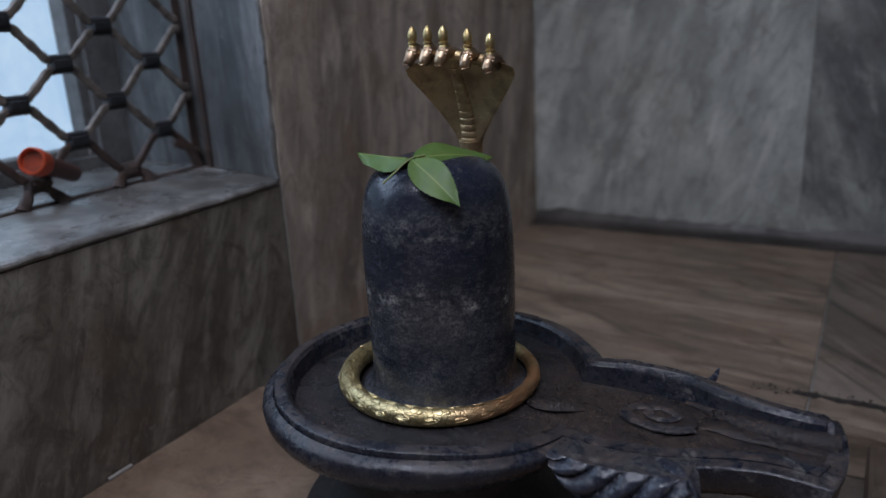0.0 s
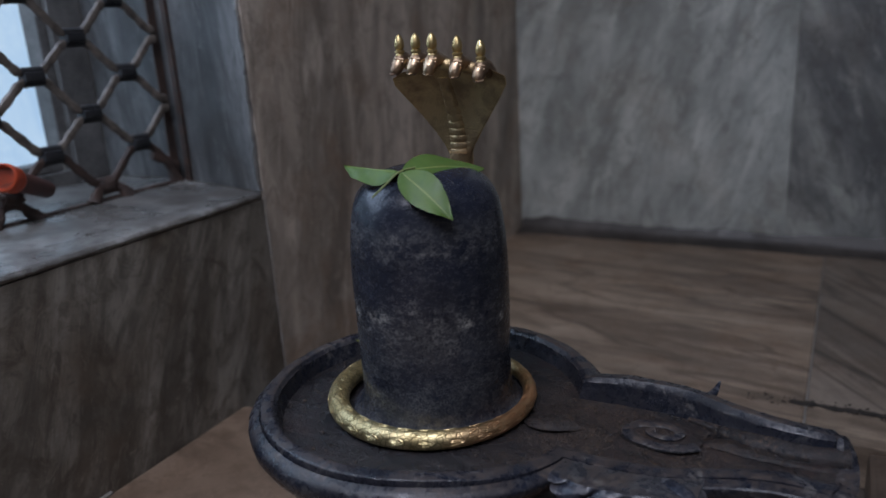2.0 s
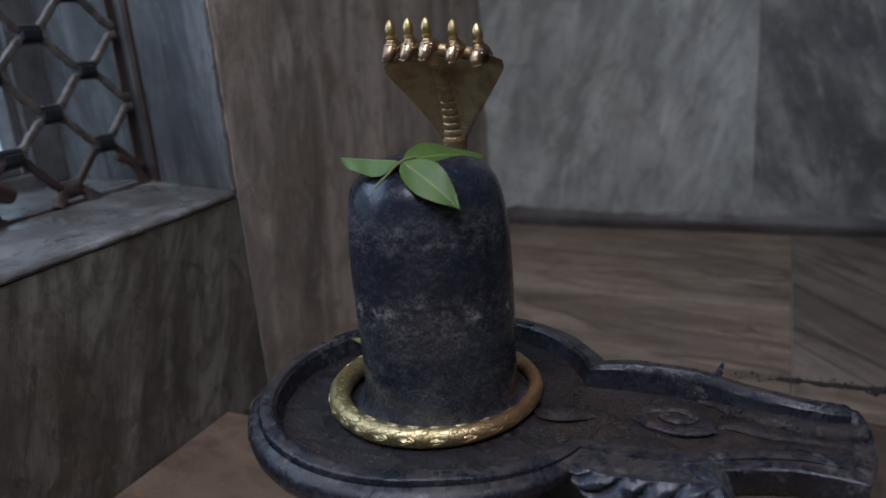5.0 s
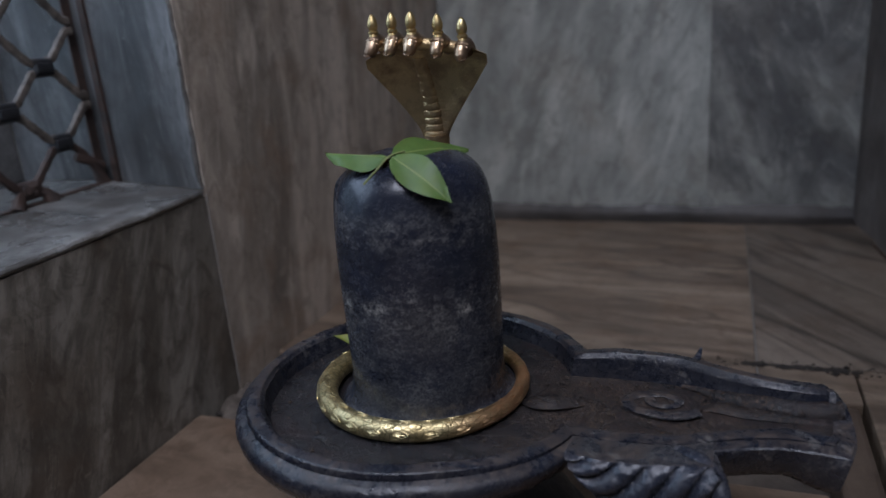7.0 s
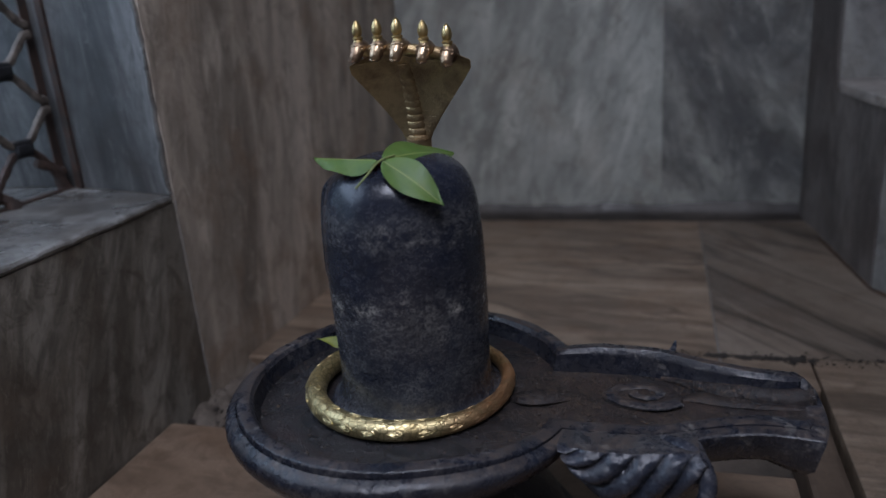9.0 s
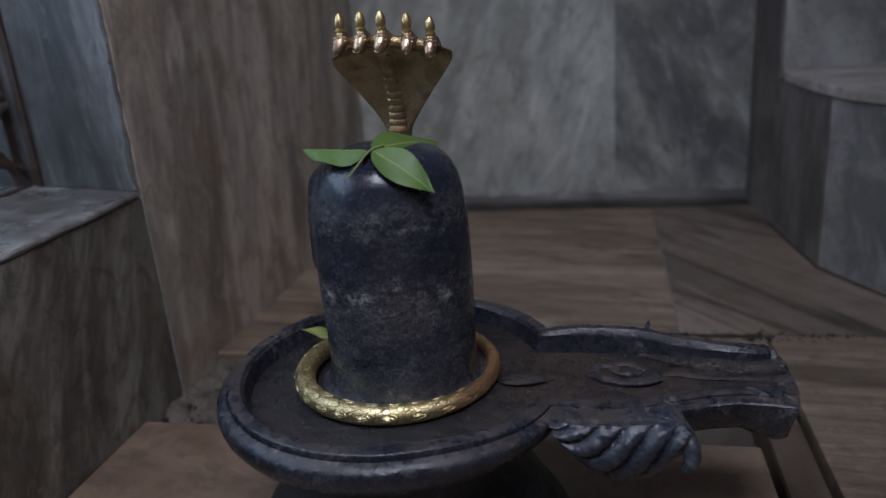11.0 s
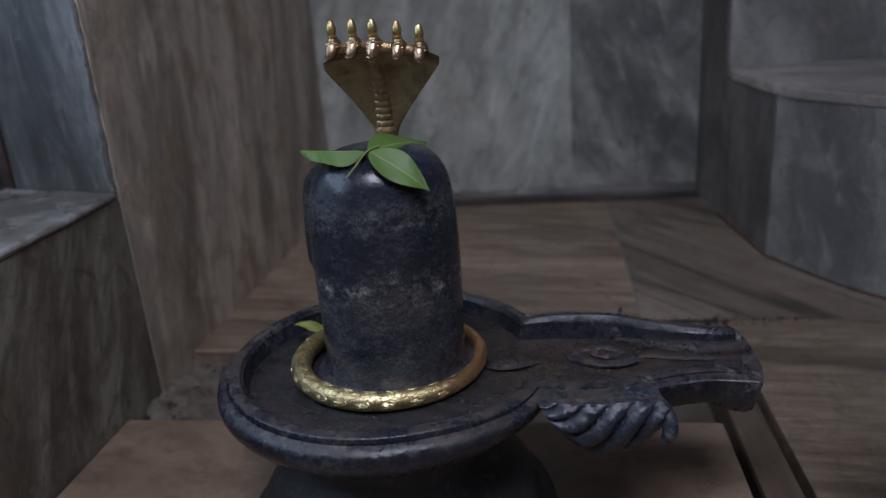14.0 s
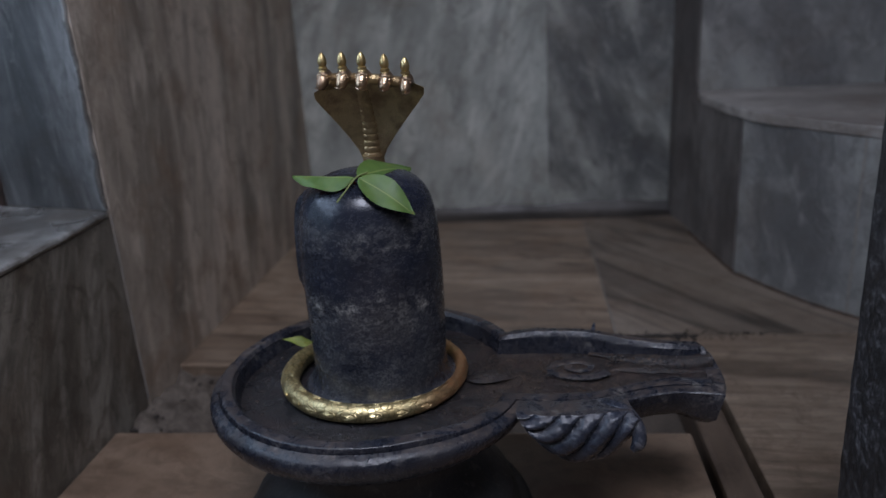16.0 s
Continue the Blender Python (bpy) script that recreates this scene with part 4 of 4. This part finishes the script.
# engraved overlapping scales along the ring, each with a spray of cut lines
def on_ring(a, el, lift):
    r = ring_r(a)
    rho = RR + math.cos(el) * (r + lift)
    return (RX + rho * math.cos(a), RY + rho * math.sin(a), FLOOR + 0.0008 + r + math.sin(el) * (r + lift))
NS = 26
for i in range(NS):
    for lane, ph in ((10, 0.0), (60, 0.5), (108, 0.0)):
        a = 2 * math.pi * (i + ph) / NS
        jit = 0.03 * math.sin(i * 7.3 + lane)
        el = radians(lane)
        rim = [on_ring(a + jit + 0.135 * (1 - t * t), el + radians(27) * t, -0.00042) for t in (-1, -0.7, -0.35, 0, 0.35, 0.7, 1)]
        tube(b, rim, [0.0003, 0.0007, 0.0009, 0.0010, 0.0009, 0.0007, 0.0003], 5)
        for w in (-0.5, 0.0, 0.5):
            vein = [on_ring(a + jit + 0.110 * t * (1 - w * w), el + radians(24) * w * t, -0.00038) for t in (0.1, 0.5, 1.0)]
            tube(b, vein, [0.0005, 0.0007, 0.0004], 4)
snake = thing("brass_snake", BASIN, "aged brass five-headed snake ornament ringing the black stone", "brass ornament")
part("ring", b, M_BRASS, snake, "bright brass ring engraved with scales", smooth=True)
# neck behind the stone
b = bmesh.new()
neck = spline([(-0.014, 0.1080, 0.214), (-0.008, 0.109, 0.25), (-0.001, 0.106, 0.33), (0.002, 0.104, 0.42), (0.003, 0.102, 0.462)], 8)
tube(b, neck, [0.0105 + 0.003 * i / (len(neck) - 1) for i in range(len(neck))], 14)
part("neck", b, M_BRONZE, snake, smooth=True)
# hood: a curved sheet, wide at the top and leaning forward
b = bmesh.new()
NU, NT = 88, 110
HC = 0.0140
def hood(s, t, off):
    w = lerp_table(t, (0, 0.12, 0.3, 0.5, 0.7, 0.84, 0.93, 1.0), (0.0130, 0.0175, 0.0280, 0.0412, 0.0550, 0.0640, 0.0640, 0.0500))
    z = 0.458 + 0.098 * t - 0.004 * abs(s) ** 2.2 * t
    y = 0.100 - 0.044 * t ** 1.7 * (1 - 0.18 * abs(s)) + 0.006 * (1 - s * s) * t - 0.010 * abs(s) ** 2 * t
    return Vector((HC - 0.0112 * (1 - t) ** 0.8 + s * w, y + off, z))
def sheet(off):
    out = []
    for j in range(NT + 1):
        row = []
        for i in range(NU + 1):
            s, t = 2 * i / NU - 1, j / NT
            p = hood(s, t, off)
            # rows of small cast scales, set off by half a scale
            line = t * 30
            ribs = -0.00042 * abs(math.sin(math.pi * line)) * (0.35 + 0.65 * abs(math.sin(math.pi * (s * 13 + 0.5 * (int(line) % 2))))) * (1 if off < 0 else 0)
            thick = 1 - 0.6 * abs(s) ** 6
            row.append(Vector((p.x, p.y - off + off * thick + ribs, p.z)))
        out.append(row)
    return out
F = [[b.verts.new(p) for p in r] for r in sheet(-0.0030)]
K = [[b.verts.new(p) for p in r] for r in sheet(0.0035)]
for j in range(NT):
    for i in range(NU):
        b.faces.new((F[j][i], F[j][i + 1], F[j + 1][i + 1], F[j + 1][i]))
        b.faces.new((K[j][i], K[j + 1][i], K[j + 1][i + 1], K[j][i + 1]))
    for i in (0, NU):
        b.faces.new((F[j][i], F[j + 1][i], K[j + 1][i], K[j][i]))
for j in (0, NT):
    for i in range(NU):
        b.faces.new((F[j][i], F[j][i + 1], K[j][i + 1], K[j][i]))
HEADS = [(-0.036, 0.050, 0.589), (-0.011, 0.040, 0.5895), (0.013, 0.030, 0.589), (0.037, 0.037, 0.585), (0.059, 0.043, 0.580)]
tube(b, spline([(x, y + 0.015, z - 0.0295) for x, y, z in HEADS], 6), 0.0062, 14)
hooded = part("hood", b, M_BRONZE, snake, "dull bronze hood cast with fine scales", smooth=True)
# ringed belly down the middle of the hood, broad at the throat
b = bmesh.new()
seg = 11
belly, brad = [], []
for i in range(seg * 6 + 1):
    t = i / (seg * 6)
    p = hood(0, t * 0.9, -0.0005)
    p.x = HC - 0.0112 + 0.0012 * t
    k = abs(math.sin(math.pi * t * seg))
    belly.append(p)
    brad.append((0.0118 - 0.0040 * t) * (0.88 + 0.12 * k ** 0.4))
tube(b, belly, [0.60 * r for r in brad], 18, 1.72, Vector((1, 0, 0)))
part("belly", b, M_BRONZE, hooded, "ringed belly scutes", smooth=True)
# heads with finials
for hx, hy, hz in HEADS:
    base = Vector((hx, hy, hz))
    lean = (hx - HC) / 0.05
    nose = base + Vector((-0.002 + 0.002 * lean, -0.008, -0.038))
    back = Vector((HC + (hx - HC) * 0.96, 0.072, hz - 0.034))
    pp = spline([back, base + Vector((0, 0.012, -0.025)), base + Vector((0, 0.001, -0.0245)), base + Vector((-0.0008, -0.005, -0.031)), nose], 6)
    n = len(pp)
    rr = [lerp_table(i / (n - 1), (0, 0.3, 0.52, 0.75, 0.93, 1.0), (0.0066, 0.0072, 0.0072, 0.0066, 0.0057, 0.0040)) for i in range(n)]
    b = bmesh.new()
    tube(b, pp, rr, 16, 1.0, Vector((1, 0, 0)))
    for e in (-1, 1):
        bmesh.ops.create_uvsphere(b, u_segments=8, v_segments=6, radius=0.0016, matrix=Matrix.Translation(base + Vector((e * 0.0058, -0.0058, -0.0268))))
    # brow and mouth ridges
    tube(b, [base + Vector((-0.0062, -0.004, -0.0235)), base + Vector((0, -0.0082, -0.0225)), base + Vector((0.0062, -0.004, -0.0235))], 0.0012, 6)
    tube(b, [nose + Vector((-0.0048, 0.0005, 0.0012)), nose + Vector((0, -0.0050, -0.0002)), nose + Vector((0.0048, 0.0005, 0.0012))], 0.0010, 6)
    head = part("head", b, M_HEADS, snake, smooth=True)
    b = bmesh.new()
    fin = [(0.0052, -0.021), (0.0042, -0.0178), (0.0053, -0.0168), (0.0053, -0.0152), (0.0035, -0.0142), (0.0046, -0.0127), (0.0053, -0.0098), (0.0050, -0.0066), (0.0041, -0.0036), (0.0027, -0.0008), (0.0013, 0.0010), (0.0003, 0.0014)]
    loft(b, [[base + Vector((r * math.cos(a * math.pi / 8), r * math.sin(a * math.pi / 8), z)) for a in range(16)] for r, z in fin], True, True, True)
    part("finial", b, M_CROWN, head, "pointed golden brass finial", smooth=True)

# ---- leaves ----
def leaflet(base, tip, width, nrm, bend, name, mat, parent=None, m=None, fold=(0.12, 0.12), wave=0.0015, seed=0):
    base, tip, nrm = Vector(base), Vector(tip), Vector(nrm).normalized()
    d = tip - base
    L = d.length
    d.normalize()
    side = nrm.cross(d).normalized()
    nrm = d.cross(side)
    b = bmesh.new()
    uvl = b.loops.layers.uv.new("UVMap")
    na, nb = 30, 10
    lay = []
    for off in (0.00025, -0.00025):
        g = []
        for i in range(na + 1):
            t = i / na
            w = width / 2 * (math.sin(math.pi * t ** 0.82) ** 0.80) * (1 - 0.22 * t) * (1 - 0.75 * smoothstep(0.8, 1.0, t) * 0.5) + 0.0003
            r = []
            for j in range(nb + 1):
                s = 2 * j / nb - 1
                h = bend * math.sin(math.pi * t) + fold[0 if s > 0 else 1] * abs(s) ** 1.3 * w + wave * math.sin(t * 9 + s * 2 + seed) * abs(s) + off
                p = base + d * (L * t) + side * (s * w * (1 + 0.015 * math.sin(t * 70))) + nrm * h
                r.append((b.verts.new(p), (t, (s + 1) / 2)))
            g.append(r)
        lay.append(g)
    def quad(q):
        f = b.faces.new([v for v, _ in q])
        f.smooth = True
        for lp, (_, uv) in zip(f.loops, q):
            lp[uvl].uv = uv
    for g in lay:
        for i in range(na):
            for j in range(nb):
                quad((g[i][j], g[i + 1][j], g[i + 1][j + 1], g[i][j + 1]))
    A, B = lay
    for i in range(na):
        for j in (0, nb):
            quad((A[i][j], A[i + 1][j], B[i + 1][j], B[i][j]))
    return part(name, b, mat, parent, smooth=True, m=m)

sprig = thing("leaf_sprig", BASIN, "fresh green three-leaf sprig lying on top of the stone", "leaf sprig")
KNOT = Vector((0.012, -0.047, 0.4675))
leaflet(KNOT + Vector((-0.002, 0, 0)), (-0.061, -0.031, 0.467), 0.038, (-0.14, -0.42, 0.85), 0.001, "leaflet", M_LEAF, sprig, fold=(-0.25, -1.0), wave=0.0025, seed=1)
leaflet(KNOT + Vector((0.003, -0.001, 0)), (0.074, -0.062, 0.429), 0.037, (0.35, -0.75, 0.75), 0.004, "leaflet", M_LEAF, sprig, seed=2)
leaflet(KNOT + Vector((0.003, 0.003, 0.001)), (0.058, 0.041, 0.455), 0.044, (0.10, -0.62, 0.80), 0.004, "leaflet", M_LEAF, sprig, fold=(0.0, -0.15), seed=3)
b = bmesh.new()
tube(b, spline([(-0.005, -0.070, 0.4475), (0.003, -0.060, 0.457), tuple(KNOT), (0.022, -0.034, 0.4700)], 6), 0.0010, 7)
part("stem", b, M_STEM, sprig, "thin yellow-green stem", smooth=True)

fallen = leaflet((-0.088, 0.062, 0.222), (-0.128, 0.052, 0.236), 0.014, (0.1, -0.5, 0.85), 0.002, "fallen_leaf", M_OLDLEAF, m=BASIN, seed=5)
tagged(fallen, "yellowing leaf caught behind the brass ring", "leaf")

b = bmesh.new()
ng = 40
def mortar_z(i, j):
    a, c = i / ng, j / ng
    p = Vector((i * 0.13, j * 0.13, 0))
    lump = 0.013 * noise.noise(p) + 0.009 * abs(noise.noise(p * 2.3)) + 0.004 * noise.noise(p * 6)
    return -0.069 + (0.036 + 0.014 * (1 - a) * smoothstep(0.0, 0.35, c)) * (1 - smoothstep(0.50, 0.95, a + 0.22 * (1 - c))) + lump - 0.012 * (1 - smoothstep(0.0, 0.18, c))
gv = [[b.verts.new((-0.944 + 0.145 * i / ng, 0.947 + 0.232 * j / ng, mortar_z(i, j))) for j in range(ng + 1)] for i in range(ng + 1)]
for i in range(ng):
    for j in range(ng):
        b.faces.new((gv[i][j], gv[i + 1][j], gv[i + 1][j + 1], gv[i][j + 1]))
mortar = part("mortar_fill", b, M_MORTAR, m=ROOM, smooth=True)
tagged(mortar, "rough crumbling mortar filling the channel's corner", "mortar", kind="structure")

b = box(bmesh.new(), -0.944, -0.938, 0.632, 0.672, 0.0005, 0.004, 0.001)
tagged(part("marble_chip", b, M_GROUT, m=ROOM), "pale marble chip lying at the foot of the wall", "stone chip")

# ---- loose grit along the joint ----
gr = random.Random(7)
b = bmesh.new()
def crumb(u, v, z, r):
    vs = bmesh.ops.create_icosphere(b, subdivisions=1, radius=r, matrix=ROOM @ Matrix.Translation((u, v, z + r * 0.3)) @ Matrix.Rotation(gr.random() * 6, 4, "Z") @ Matrix.Diagonal((1 + gr.random(), 0.7 + gr.random() * 0.5, 0.5, 1)))["verts"]
    for w in vs:
        w.co += Vector((gr.uniform(-1, 1), gr.uniform(-1, 1), gr.uniform(-1, 1))) * r * 0.22
for u0, u1 in ((-0.125, -0.060), (-0.075, 0.012), (0.0, 0.036)):
    run = [u0 + (u1 - u0) * i / 60 for i in range(61)]
    tube(b, [ROOM @ Vector((u, 1.279 + 0.005 * noise.noise(Vector((u * 40, 2.2, 0))), 0.0002)) for u in run], [max(0.0008, 0.0085 + 0.0060 * noise.noise(Vector((u * 55, 7.1, 0))) + 0.003 * noise.noise(Vector((u * 160, 3.1, 0)))) * math.sin(math.pi * (0.03 + 0.94 * i / 60)) ** 0.5 for i, u in enumerate(run)], 9, 0.22)
for _ in range(240):
    c = gr.choice((-0.14, -0.05, -0.01, 0.02, 0.05, 0.09, 0.14))
    crumb(c + gr.gauss(0, 0.028), 1.279 + gr.gauss(0, 0.009), 0, gr.uniform(0.0006, 0.0022) if gr.random() < 0.94 else gr.uniform(0.0022, 0.0045))
for _ in range(60):
    crumb(gr.uniform(-0.942, -0.87), gr.uniform(0.97, 1.20), gr.uniform(-0.032, -0.022), gr.uniform(0.001, 0.006))
tagged(part("floor_grit", b, M_DIRT), "dark crumbs of dirt along the floor joint", "dirt", kind="stuff")
b = bmesh.new()
for _ in range(1500):
    a, rr = gr.uniform(0, 2 * math.pi), gr.uniform(0.12, 0.163)
    u, v = rr * math.cos(a), rr * math.sin(a)
    if gr.random() < 0.55:
        u, v = gr.uniform(0.12, 0.24), AX + gr.uniform(-0.04, 0.04)
    r = gr.uniform(0.0004, 0.0012) if gr.random() < 0.95 else gr.uniform(0.0012, 0.0024)
    bmesh.ops.create_icosphere(b, subdivisions=1, radius=r, matrix=BASIN @ Matrix.Translation((u, v, FLOOR + r * 0.3)))
tagged(part("basin_grit", b, M_GRIT), "fine brown grit lying in the basin", "dirt", kind="stuff")
